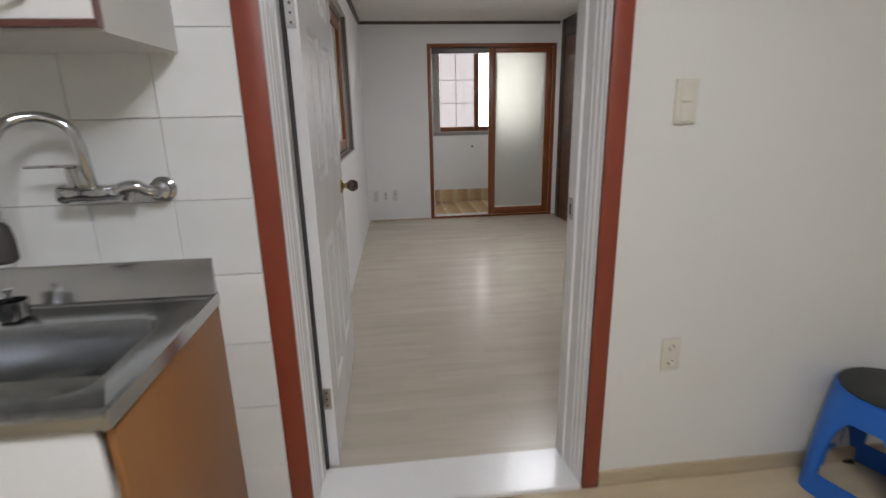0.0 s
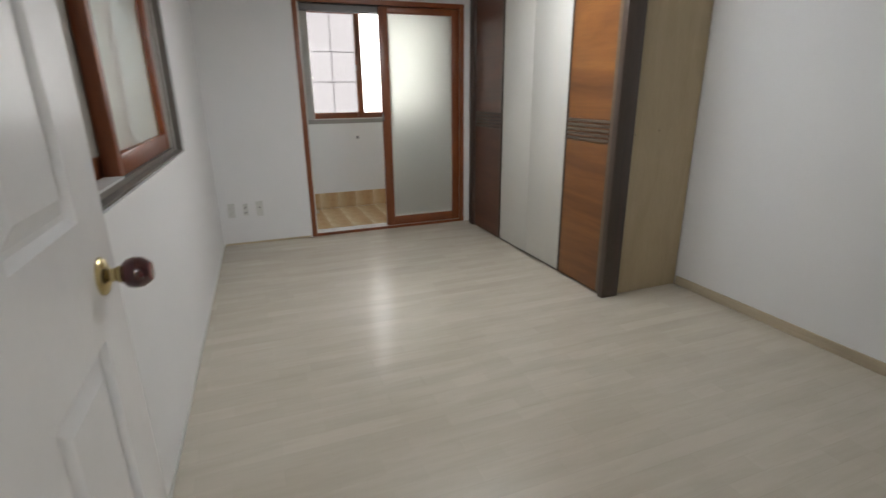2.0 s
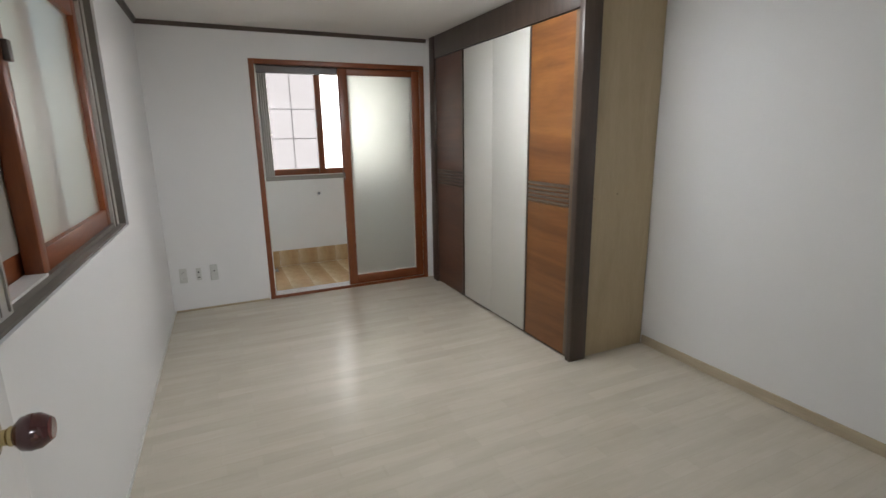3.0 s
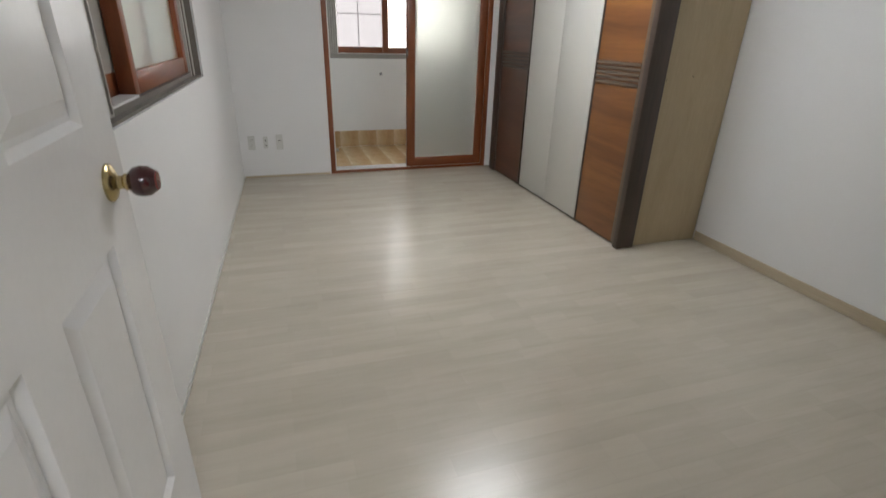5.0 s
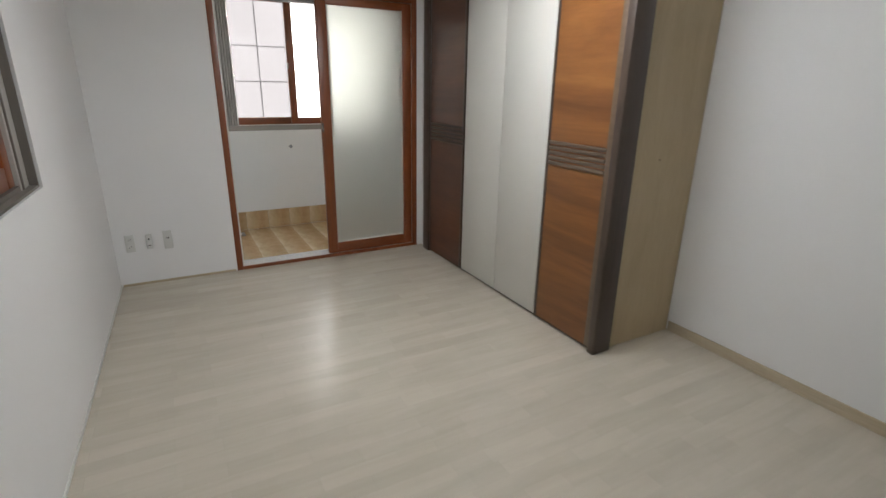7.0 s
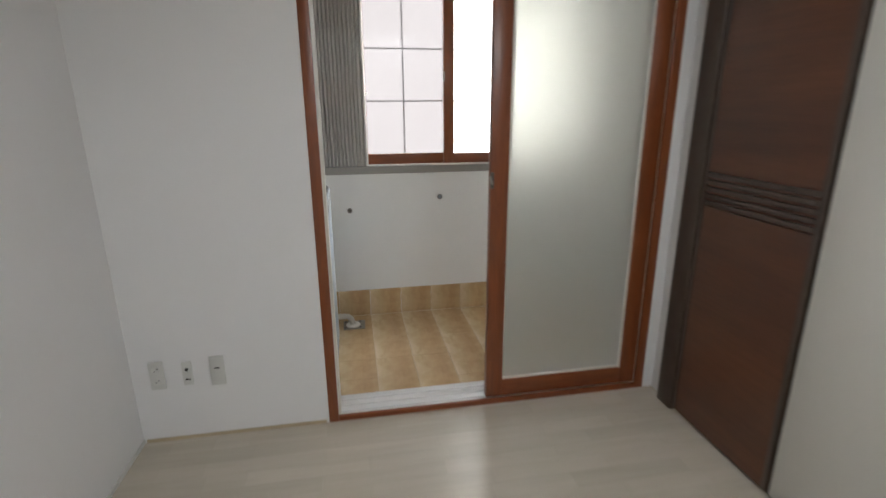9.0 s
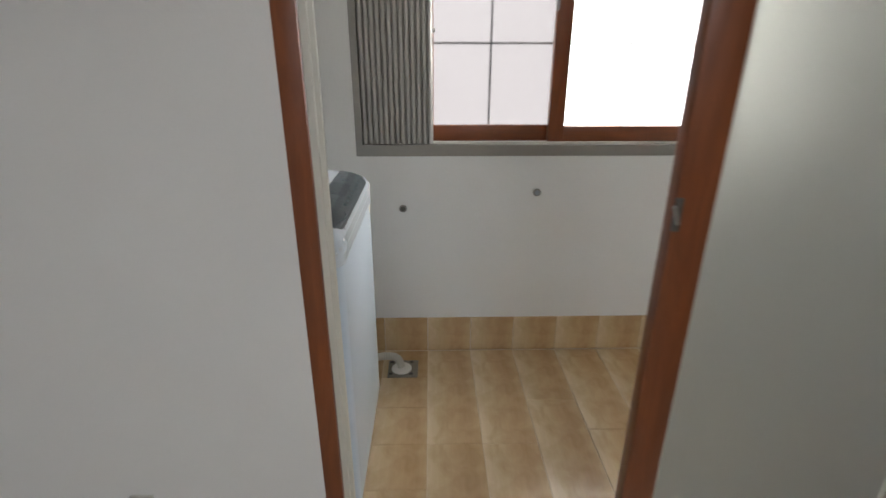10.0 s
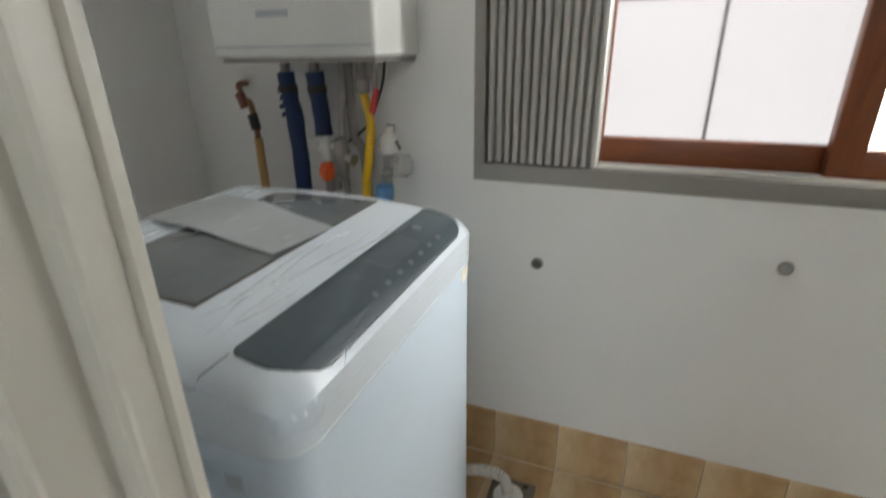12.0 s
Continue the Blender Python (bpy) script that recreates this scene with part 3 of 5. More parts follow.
def leaf_mesh():
    """The leaf with moulded, sunk fields on both faces."""
    ys = sorted({LY0, LY1, *[v for p in PAN_Y for v in p]})
    zs = sorted({0.012, LZ, *[v for p in PAN_Z for v in p]})
    bm = bmesh.new()
    for x, s in ((LX1, 1), (LX0, -1)):
        for ya, yb in zip(ys[:-1], ys[1:]):
            for za, zb in zip(zs[:-1], zs[1:]):
                if (ya, yb) in PAN_Y and (za, zb) in PAN_Z:
                    loops = []
                    for inset, depth in ((0, 0), (0.005, -0.005), (0.012, -0.012), (0.022, -0.012), (0.050, -0.002), (0.056, -0.002)):
                        d = x + s * depth
                        loops.append([bm.verts.new(p) for p in ((d, ya + inset, za + inset), (d, yb - inset, za + inset), (d, yb - inset, zb - inset), (d, ya + inset, zb - inset))])
                    for a, b in zip(loops[:-1], loops[1:]):
                        for k in range(4):
                            bm.faces.new((a[k], a[(k + 1) % 4], b[(k + 1) % 4], b[k]))
                    bm.faces.new(loops[-1])
                else:
                    bm.faces.new([bm.verts.new(p) for p in ((x, ya, za), (x, yb, za), (x, yb, zb), (x, ya, zb))])
    for quad in (((LX0, LY0, 0.012), (LX1, LY0, 0.012), (LX1, LY1, 0.012), (LX0, LY1, 0.012)),
                 ((LX0, LY0, LZ), (LX1, LY0, LZ), (LX1, LY1, LZ), (LX0, LY1, LZ)),
                 ((LX0, LY0, 0.012), (LX1, LY0, 0.012), (LX1, LY0, LZ), (LX0, LY0, LZ)),
                 ((LX0, LY1, 0.012), (LX1, LY1, 0.012), (LX1, LY1, LZ), (LX0, LY1, LZ))):
        bm.faces.new([bm.verts.new(p) for p in quad])
    bmesh.ops.remove_doubles(bm, verts=bm.verts, dist=0.0005)
    return bm


leaf = part("leaf", leaf_mesh(), M_WHITEGLOSS, door, smooth=False)
part("gasket", block(LX0 - 0.0115, LX0 - 0.0005, RY - 0.002, LY0 + 0.03, 0.015, LZ - 0.01), M_GASKET, door, "dark grey strip along the hinge edge")
for hz in (0.30, 1.575, 1.83):
    hinge = part("hinge", boxes((-0.008, 0.022, LY0 - 0.0035, LY0 + 0.001, hz - 0.042, hz + 0.042)), M_NICKEL, door, "dull metal hinge")
    part("pin", rods(((-0.013, LY0 - 0.006, hz - 0.046), (-0.013, LY0 - 0.006, hz + 0.046), 0.007)), M_NICKEL, hinge)
    for k in (-0.026, 0.0, 0.026):
        part("screw", rods(((0.008, LY0 - 0.0052, hz + k), (0.008, LY0 - 0.003, hz + k), 0.0042), seg=8), M_SLOT, hinge)
knob = part("knob", lathe([(0.004, 0.030), (0.018, 0.034), (0.027, 0.043), (0.0295, 0.055), (0.028, 0.068), (0.021, 0.078), (0.0195, 0.080)], (LX1, 3.000, 0.947), "x"), M_KNOB, door, "round dark red knob")
part("face", lathe([(0.0185, 0.0795), (0.017, 0.083), (0.010, 0.0835)], (LX1, 3.000, 0.947), "x"), M_KNOBFACE, knob)
part("rosette", lathe([(0.036, 0.0), (0.036, 0.004), (0.031, 0.009), (0.019, 0.013), (0.0125, 0.016), (0.0125, 0.024), (0.016, 0.028), (0.016, 0.033)], (LX1, 3.000, 0.947), "x"), M_BRASS, door, "polished brass rosette and neck")
part("knob", lathe([(0.036, 0.0), (0.03, -0.01), (0.012, -0.016), (0.012, -0.026), (0.026, -0.034), (0.026, -0.044), (0.012, -0.05)], (LX0, 3.000, 0.947), "x"), M_BRASS, door)
part("latch", boxes((-0.001, 0.020, LY1, LY1 + 0.0015, 0.90, 0.975)), M_BRASS, door)

# ---- window_1 in the west wall ----
win1 = base("window_1", WX - 0.1, 4.42, WIN1[2], "side window with grey outer frame and red-brown sashes", "window", kind="structure")
wy0, wy1, wz0, wz1 = WIN1
fx1 = WX - 0.035          # face of the grey frame
part("outer_frame", west(boxes((fx1 - 0.14, fx1, wy0 + 0.250, wy1 - 0.12, wz0, wz0 + 0.028), (fx1 - 0.14, fx1, wy0 + 0.250, wy1 - 0.12, wz1 - 0.05, wz1))), M_ALUDARK, win1, "dark grey aluminium sill and head", smooth=False)
part("side_frame", west(boxes((fx1 - 0.14, fx1, wy0, wy0 + 0.250, wz0, wz1))), M_RIB, win1, "grey ribbed aluminium jamb", smooth=False)
part("side_frame", west(boxes((fx1 - 0.14, fx1, wy1 - 0.12, wy1, wz0, wz1))), M_RIB, win1, "grey ribbed aluminium jamb", smooth=False)
for ry in (wy0 + 0.045, wy0 + 0.085, wy0 + 0.175):
    part("groove", west(boxes((fx1 - 0.001, fx1 + 0.0012, ry, ry + 0.005, wz0 + 0.02, wz1 - 0.02))), M_ALUDARK, win1, smooth=False)
part("frame_lip", west(boxes((fx1, fx1 + 0.006, wy0 + 0.120, wy0 + 0.130, wz0 + 0.02, wz1 - 0.02), (fx1, fx1 + 0.006, wy0 + 0.222, wy0 + 0.232, wz0 + 0.02, wz1 - 0.02))), M_ALU, win1)
part("frame_lip", west(boxes((fx1, fx1 + 0.006, wy1 - 0.10, wy1 - 0.09, wz0 + 0.01, wz1 - 0.02))), M_ALUDARK, win1)
part("fixed_panel", west(boxes((fx1 - 0.069, fx1 - 0.064, wy0 + 0.251, wy0 + 0.660, wz0 + 0.106, wz1 - 0.05))), M_SIDEPANEL, win1, "grey side panel")


def sash(parent, ya, yb, za, zb, xf, wrap, stile=0.07, bottom=0.075, glass=M_FROSTSIDE, depth=0.034):
    s = part("sash", wrap(block(xf - depth, xf, ya, ya + stile, za, zb, 0.003)), M_REDWOOD, parent, "red-brown wood-grained sash")
    part("stile", wrap(block(xf - depth, xf, yb - stile * 1.25, yb, za, zb, 0.003)), M_REDWOOD, s)
    part("bottom_rail", wrap(block(xf - depth + 0.001, xf - 0.001, ya + stile - 0.001, yb - stile * 1.25 + 0.001, za, za + bottom, 0.003)), M_REDWOODY, s)
    part("top_rail", wrap(block(xf - depth + 0.001, xf - 0.001, ya + stile - 0.001, yb - stile * 1.25 + 0.001, zb - bottom, zb, 0.003)), M_REDWOODY, s)
    g = part("pane", wrap(boxes((xf - depth * 0.6, xf - depth * 0.6 + 0.005, ya + stile - 0.004, yb - stile * 1.25 + 0.004, za + bottom - 0.004, zb - bottom + 0.004))), glass, s, "frosted glass pane", smooth=False)
    g.visible_shadow = False
    return s


sash(win1, wy0 + 0.560, wy1 - 0.125, wz0 + 0.03, wz1 - 0.05, fx1 - 0.012, west, 0.055, 0.075, M_FROSTSIDE, 0.05)
sash(win1, wy0 + 0.265, wy0 + 1.065, wz0 + 0.03, wz1 - 0.05, fx1 - 0.070, west)
part("catch", west(block(fx1 - 0.012, fx1 + 0.006, wy0 + 0.575, wy0 + 0.605, 1.62, 1.68, 0.004)), M_DARKWOOD, win1)
part("bars", west(boxes((fx1 - 0.136, fx1 - 0.126, wy0 + 0.3, wy1 - 0.05, 1.32, 1.338), (fx1 - 0.136, fx1 - 0.126, wy0 + 0.3, wy1 - 0.05, 1.66, 1.678))), M_GRILLE, win1)
for dims in ((fx1 + 0.0005, WX - 0.006, wy0 + 0.001, wy1 - 0.001, wz0 + 0.0005, wz0 + 0.010), (fx1 + 0.0005, WX - 0.006, wy1 - 0.010, wy1 - 0.001, wz0 + 0.0105, wz1 - 0.001), (fx1 + 0.0005, WX - 0.006, wy0 + 0.001, wy0 + 0.010, wz0 + 0.0105, wz1 - 0.001)):
    part("frame_edge", west(boxes(dims)), M_ALUDARK, win1, smooth=False)
part("track", west(boxes((fx1 - 0.062, fx1 - 0.002, wy0 + 0.251, wy0 + 0.555, wz0 + 0.028, wz0 + 0.036))), M_WHITEGLOSS, win1, "pale sliding track")
sill_lip = west(boxes((WX - 0.002, WX + 0.005, wy0 - 0.024, wy1 + 0.024, wz0 - 0.026, wz0), (WX - 0.002, WX + 0.005, wy0 - 0.024, wy0, wz0, wz1), (WX - 0.002, WX + 0.005, wy1, wy1 + 0.024, wz0, wz1), (WX - 0.002, WX + 0.005, wy0 - 0.024, wy1 + 0.024, wz1, wz1 + 0.024)))
setting("window_trim", sill_lip, M_WALLPAPER, "white papered window surround", "trim")
setting("backdrop_passage", boxes((-1.6, -1.58, 1.8, 7.2, -0.2, 3.2)), M_PASSAGE, "pale blurred light outside the side window", "backdrop")

# ---- sliding door to the balcony ----
sd = base("door_2", 1.51, NY, 0, "red-brown sliding balcony door with frosted glass, half open", "sliding door", kind="structure")
FX0, FX1, FZ = 0.756, 2.276, 2.02
FYF = NY - 0.004
part("frame_side", block(FX0, FX0 + 0.042, FYF, NY + 0.012, 0.0, FZ, 0.003), M_REDWOOD, sd)
part("frame_side", block(FX1 - 0.042, FX1, FYF, NY + 0.012, 0.0, FZ, 0.003), M_REDWOOD, sd)
part("frame_head", block(FX0 + 0.042, FX1 - 0.042, FYF + 0.001, NY + 0.012, FZ - 0.042, FZ, 0.003), M_REDWOODX, sd)
part("frame_foot", block(FX0 + 0.042, FX1 - 0.042, FYF + 0.001, NY + 0.012, 0.0, 0.026, 0.003), M_REDWOODX, sd)
# beige channels of the jamb, in plan
chan = [(0.012, 0.012), (0.040, 0.012), (0.040, 0.018), (0.052, 0.020), (0.054, 0.024), (0.052, 0.028), (0.040, 0.031), (0.038, 0.073), (0.051, 0.077), (0.053, 0.082),
        (0.051, 0.087), (0.040, 0.091), (0.036, 0.117), (0.042, 0.121), (0.042, 0.131), (0.012, 0.131)]
chan = [(FX0 + a, NY + b) for a, b in chan]
part("jamb_channel", extrude_profile(chan, 0.0, FZ - 0.01, "z"), M_BEIGEFRAME, sd, "beige grooved inner jamb", smooth=False)
part("jamb_channel", extrude_profile([(FX0 + FX1 - a, b) for a, b in chan], 0.0, FZ - 0.01, "z"), M_BEIGEFRAME, sd, "beige grooved inner jamb", smooth=False)
part("head_channel", boxes((FX0 + 0.05, FX1 - 0.05, NY + 0.012, NY + 0.136, FZ - 0.043, FZ - 0.01), (FX0 + 0.05, FX1 - 0.05, NY + 0.053, NY + 0.060, FZ - 0.095, FZ - 0.043), (FX0 + 0.05, FX1 - 0.05, NY + 0.100, NY + 0.136, FZ - 0.095, FZ - 0.043)), M_DARKWOOD, sd)
part("sill", block(FX0 + 0.046, FX1 - 0.046, NY + 0.0125, BY + 0.035, -0.03, 0.016, 0.003), M_SILL, sd, "white sill with tracks")
for ty in (NY + 0.040, NY + 0.085, NY + 0.130):
    part("track", block(FX0 + 0.05, FX1 - 0.05, ty - 0.003, ty + 0.003, 0.015, 0.024, 0.001), M_SILL, sd)


def slider(xa, xb, yf, name_lock):
    st, bt = 0.078, 0.085
    za, zb = 0.026, FZ - 0.045
    s = part("sliding_leaf", block(xa, xa + st, yf, yf + 0.036, za, zb, 0.004), M_REDWOOD, sd, "red-brown framed leaf")
    part("stile", block(xb - st, xb, yf, yf + 0.036, za, zb, 0.004), M_REDWOOD, s)
    part("bottom_rail", block(xa + st - 0.001, xb - st + 0.001, yf + 0.001, yf + 0.035, za, za + bt, 0.004), M_REDWOODX, s)
    part("top_rail", block(xa + st - 0.001, xb - st + 0.001, yf + 0.001, yf + 0.035, zb - bt + 0.03, zb, 0.004), M_REDWOODX, s)
    part("bead", boxes((xa + st, xa + st + 0.007, yf + 0.008, yf + 0.028, za + bt, zb - bt + 0.03), (xb - st - 0.007, xb - st, yf + 0.008, yf + 0.028, za + bt, zb - bt + 0.03),
                       (xa + st + 0.007, xb - st - 0.007, yf + 0.008, yf + 0.028, za + bt, za + bt + 0.007)), M_BEIGEFRAME, s, smooth=False)
    g = part("pane", boxes((xa + st - 0.005, xb - st + 0.005, yf + 0.015, yf + 0.020, za + bt - 0.005, zb - bt + 0.035)), M_FROST, s, "frosted glass pane", smooth=False)
    g.visible_shadow = False
    if name_lock:
        lk = part("lock", block(xa - 0.002, xa + 0.013, yf - 0.008, yf + 0.001, 1.018, 1.085, 0.003), M_LOCK, s, "small dark metal crescent lock")
        part("lever", rods(((xa + 0.006, yf - 0.009, 1.035), (xa - 0.006, yf - 0.012, 1.070), 0.005)), M_VALVEGREY, lk)
    return s


slider(1.478, 2.236, NY + 0.015, True)
slider(1.500, 2.232, NY + 0.062, False)

# ---- balcony window ----
win2 = base("window_2", 1.58, BACK, BWZ0, "balcony window with grey metal frame, ribbed panel and red-brown sashes", "window", kind="structure")
part("outer_frame", boxes((BWX0, BWX0 + 0.028, BACK - 0.004, BACK + 0.19, BWZ0, BWZ1), (BWX1 - 0.03, BWX1, BACK - 0.004, BACK + 0.19, BWZ0, BWZ1),
                          (BWX0 + 0.028, BWX1 - 0.03, BACK - 0.004, BACK + 0.19, BWZ0, BWZ0 + 0.046), (BWX0 + 0.028, BWX1 - 0.03, BACK - 0.004, BACK + 0.19, BWZ1 - 0.05, BWZ1)), M_ALUX, win2, "grey aluminium outer frame", smooth=False)
panel = part("ribbed_panel", boxes((BWX0 + 0.028, 1.022, BACK + 0.036, BACK + 0.05, BWZ0 + 0.046, BWZ1 - 0.05)), M_ALU, win2, "grey ribbed metal panel")
nr = 13
pitch = (1.022 - BWX0 - 0.030) / nr
rib_me = None
for i in range(nr):
    xa = BWX0 + 0.030 + i * pitch
    if rib_me is None:
        rb = extrude_profile([(0.0, 0.036), (0.002, 0.016), (0.006, 0.011), (pitch * 0.66, 0.011), (pitch * 0.66 + 0.004, 0.016), (pitch * 0.66 + 0.006, 0.036)], 0, BWZ1 - BWZ0 - 0.10, "z")
        rib_me = mesh_of("slat", rb, M_RIB)
    ob = new("slat", rib_me)
    ob.parent = panel
    ob.location = Vector((xa, BACK, BWZ0 + 0.048)) - root_place(panel)
yw = BACK + 0.048
sz0, sz1 = BWZ0 + 0.049, BWZ1 - 0.05


def sash_x(xa, xb, yf, st, glass, label):
    s = part("sash", block(xa, xa + st, yf, yf + 0.036, sz0, sz1, 0.003), M_REDWOOD, win2, "red-brown wood-grained sash")
    part("stile", block(xb - st, xb, yf, yf + 0.036, sz0, sz1, 0.003), M_REDWOOD, s)
    part("bottom_rail", block(xa + st - 0.001, xb - st + 0.001, yf + 0.001, yf + 0.035, sz0, sz0 + 0.066, 0.003), M_REDWOODX, s)
    part("top_rail", block(xa + st - 0.001, xb - st + 0.001, yf + 0.001, yf + 0.035, sz1 - 0.06, sz1, 0.003), M_REDWOODX, s)
    g = part("pane", boxes((xa + st - 0.004, xb - st + 0.004, yf + 0.016, yf + 0.021, sz0 + 0.062, sz1 - 0.056)), glass, s, label, smooth=False)
    g.visible_shadow = False
    return s


sash_x(0.985, 1.575, yw + 0.040, 0.04, M_FROSTWIN, "frosted glass pane")
sash_x(1.512, 2.43, yw, 0.066, M_CLEAR, "clear glass pane")
part("track", boxes((1.022, BWX1 - 0.03, BACK + 0.026, BACK + 0.045, BWZ0 + 0.046, BWZ0 + 0.053)), M_BEIGEFRAME, win2)
catch = part("catch", block(1.018, 1.032, BACK + 0.03, BACK + 0.048, 1.42, 1.436, 0.003), M_PLWHITE, win2)
part("latch", block(1.503, 1.517, yw - 0.014, yw, 1.50, 1.56, 0.004), M_NICKEL, win2)
part("muntin", boxes((1.264, 1.272, yw + 0.112, yw + 0.120, sz0 + 0.02, sz1)), M_GRILLE, win2)
for bx in (1.86, 2.30):
    part("muntin", boxes((bx - 0.003, bx + 0.003, yw + 0.112, yw + 0.120, sz0 + 0.02, sz1)), M_GRILLE, win2)
for bz in (1.385, 1.70):
    part("muntin", boxes((0.98, 1.54, yw + 0.1125, yw + 0.1195, bz - 0.004, bz + 0.004)), M_GRILLE, win2)
    part("muntin", boxes((1.54, 2.43, yw + 0.1125, yw + 0.1195, bz - 0.003, bz + 0.003)), M_GRILLE, win2)
setting("backdrop_yard", boxes((0.2, 4.0, 8.35, 8.38, 0.2, 3.1)), M_OUTSIDE, "bright hazy daylight outside the balcony window", "backdrop")

# two round screw-plugs in the balcony wall
for hx, hz in ((0.888, 0.713), (1.472, 0.783)):
    plug = base("wall_anchor", hx, BACK, hz, "small round metal anchor hole in the white wall", "anchor", "wall anchors")
    part("ring", lathe([(0.017, 0.0), (0.017, -0.004), (0.013, -0.006), (0.010, -0.006)], (hx, BACK, hz), "y", 16), M_VALVEGREY, plug)
    part("hole" if hx < 1 else "plug", lathe([(0.0115, -0.0062), (0.011, -0.0068), (0.002, -0.0068)], (hx, BACK, hz), "y", 12), M_HOLE if hx < 1 else M_PRINT, plug)

# ---- wardrobe ----
wd = base("wardrobe", 2.6, 5.33, 0, "built-in wardrobe with walnut and ivory doors in dark trim", "wardrobe")
WFX = 2.305


part("side_panel", boxes((2.41, 2.912, 4.345, 4.365, 0.0, CEIL - 0.004)), M_WARDSIDE, wd, "beige laminate side panel")
part("carcass", boxes((2.335, 2.905, 4.37, 6.40, 0.02, CEIL - 0.004)), M_WARDSIDE, wd)
part("post", block(2.284, 2.41, 4.318, 4.362, 0.0, CEIL - 0.003, 0.004), M_DARKWOOD, wd, "dark brown end post")
part("post", block(2.292, 2.335, 6.300, 6.400, 0.0, CEIL - 0.003, 0.004), M_DARKWOOD, wd, "dark brown end post")
part("header", block(2.298, 2.335, 4.362, 6.300, 2.062, CEIL - 0.003, 0.003), M_DARKWOOD, wd, "dark brown header band")
# full-height black sheet behind the doors paints the shade in their gaps
part("gap_shade", boxes((2.322, 2.335, 4.362, 6.300, 0.0, 2.062)), M_BLACK, wd, "black sheet standing in for shade in the door gaps")
part("filler", boxes((2.330, 2.905, 6.401, NY - 0.002, 0.0, CEIL - 0.004)), M_WALLPAPER, wd, "white filler strip")


def walnut_door(ya, yb, veneer, words):
    rim = 0.042 if veneer == M_WALNUT else 0.022
    d = part("wood_door", boxes((WFX, WFX + 0.016, ya, yb, 0.016, 0.956)), veneer, wd, words, smooth=False)
    part("upper_panel", boxes((WFX, WFX + 0.016, ya, yb, 1.100, 2.055)), veneer, d, smooth=False)
    part("band_backing", boxes((WFX + 0.004, WFX + 0.016, ya, yb, 0.9565, 1.0995)), veneer, d, smooth=False)
    part("edge", block(WFX - 0.003, WFX + 0.014, ya, ya + rim, 0.016, 2.055, 0.002), M_TAUPE if veneer == M_WALNUT else M_DARKWOOD, d)
    part("edge", block(WFX - 0.003, WFX + 0.014, yb - 0.018, yb, 0.016, 2.055, 0.002), M_DARKWOOD, d)
    for k in range(5):
        zc = 0.972 + k * 0.028
        part("rib", block(WFX - 0.007, WFX + 0.006, ya + rim + 0.001, yb - 0.019, zc - 0.0085, zc + 0.0085, 0.003), M_TAUPE if veneer == M_WALNUT else M_DARKWOOD, d)
    return d


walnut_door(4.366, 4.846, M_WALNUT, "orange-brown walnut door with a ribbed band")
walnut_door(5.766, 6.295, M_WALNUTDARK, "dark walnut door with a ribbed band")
for ya, yb in ((4.857, 5.3047), (5.3063, 5.754)):
    part("ivory_door", block(WFX, WFX + 0.016, ya, yb, 0.016, 2.055, 0.002), M_WARDWHITE, wd, "plain ivory door")
for hx, hz in ((2.44, 1.01), (2.62, 1.03)):
    part("screw_cap", lathe([(0.004, 0.0), (0.004, -0.001), (0.002, -0.0015)], (hx, 4.345, hz), "y", 8), M_SLOT, wd)


# ---- sockets and switches ----
def socket_plate(name, x0, x1, z0, z1, y, mat, holes, label, cat, group=""):
    p = base(name, (x0 + x1) / 2, y, (z0 + z1) / 2, label, cat, group)
    pl = part("plate", block(x0, x1, y - 0.009, y, z0, z1, 0.003), mat, p)
    for kind, hx, hz in holes:
        cx, cz = x0 + hx * (x1 - x0), z0 + hz * (z1 - z0)
        if kind == "round":
            ring = part("outlet", lathe([(0.017, -0.0088), (0.0165, -0.0105), (0.0145, -0.0098), (0.013, -0.0092)], (cx, y, cz), "y", 18), mat, p)
            part("pin_hole", rods(((cx - 0.006, y - 0.0104, cz - 0.005), (cx - 0.006, y - 0.009, cz - 0.005), 0.0028), seg=8), M_SLOT, ring)
            part("pin_hole", rods(((cx + 0.006, y - 0.0104, cz + 0.005), (cx + 0.006, y - 0.009, cz + 0.005), 0.0028), seg=8), M_SLOT, ring)
        elif kind == "dot":
            part("jack", rods(((cx, y - 0.013, cz), (cx, y - 0.008, cz), 0.0065), seg=12), M_SLOT, p)
        elif kind == "bar":
            part("slot", boxes((cx - 0.010, cx + 0.010, y - 0.0102, y - 0.008, cz - 0.003, cz + 0.003)), M_SLOT, p)
        elif kind == "rocker":
            part("rocker", block(cx - 0.017, cx + 0.017, y - 0.0145, y - 0.007, cz - 0.026, cz + 0.026, 0.003), mat, p)
    return p


socket_plate("power_socket", 0.068, 0.124, 0.246, 0.368, NY, M_GREYPL, [("round", 0.5, 0.72), ("round", 0.5, 0.3)], "grey-white double power socket on the white wall", "socket")
socket_plate("aerial_socket", 0.192, 0.230, 0.256, 0.360, NY, M_GREYPL, [("dot", 0.5, 0.68), ("bar", 0.5, 0.25)], "narrow aerial socket with a dark round jack", "socket")
socket_plate("telephone_socket", 0.298, 0.354, 0.243, 0.374, NY, M_GREYPL, [("bar", 0.5, 0.6)], "grey-white telephone socket plate with a slot", "socket")
socket_plate("light_switch", 1.093, 1.160, 1.240, 1.366, KY, M_IVORYPL, [("rocker", 0.5, 0.72), ("rocker", 0.5, 0.28)], "ivory double light switch on the kitchen wall", "switch")
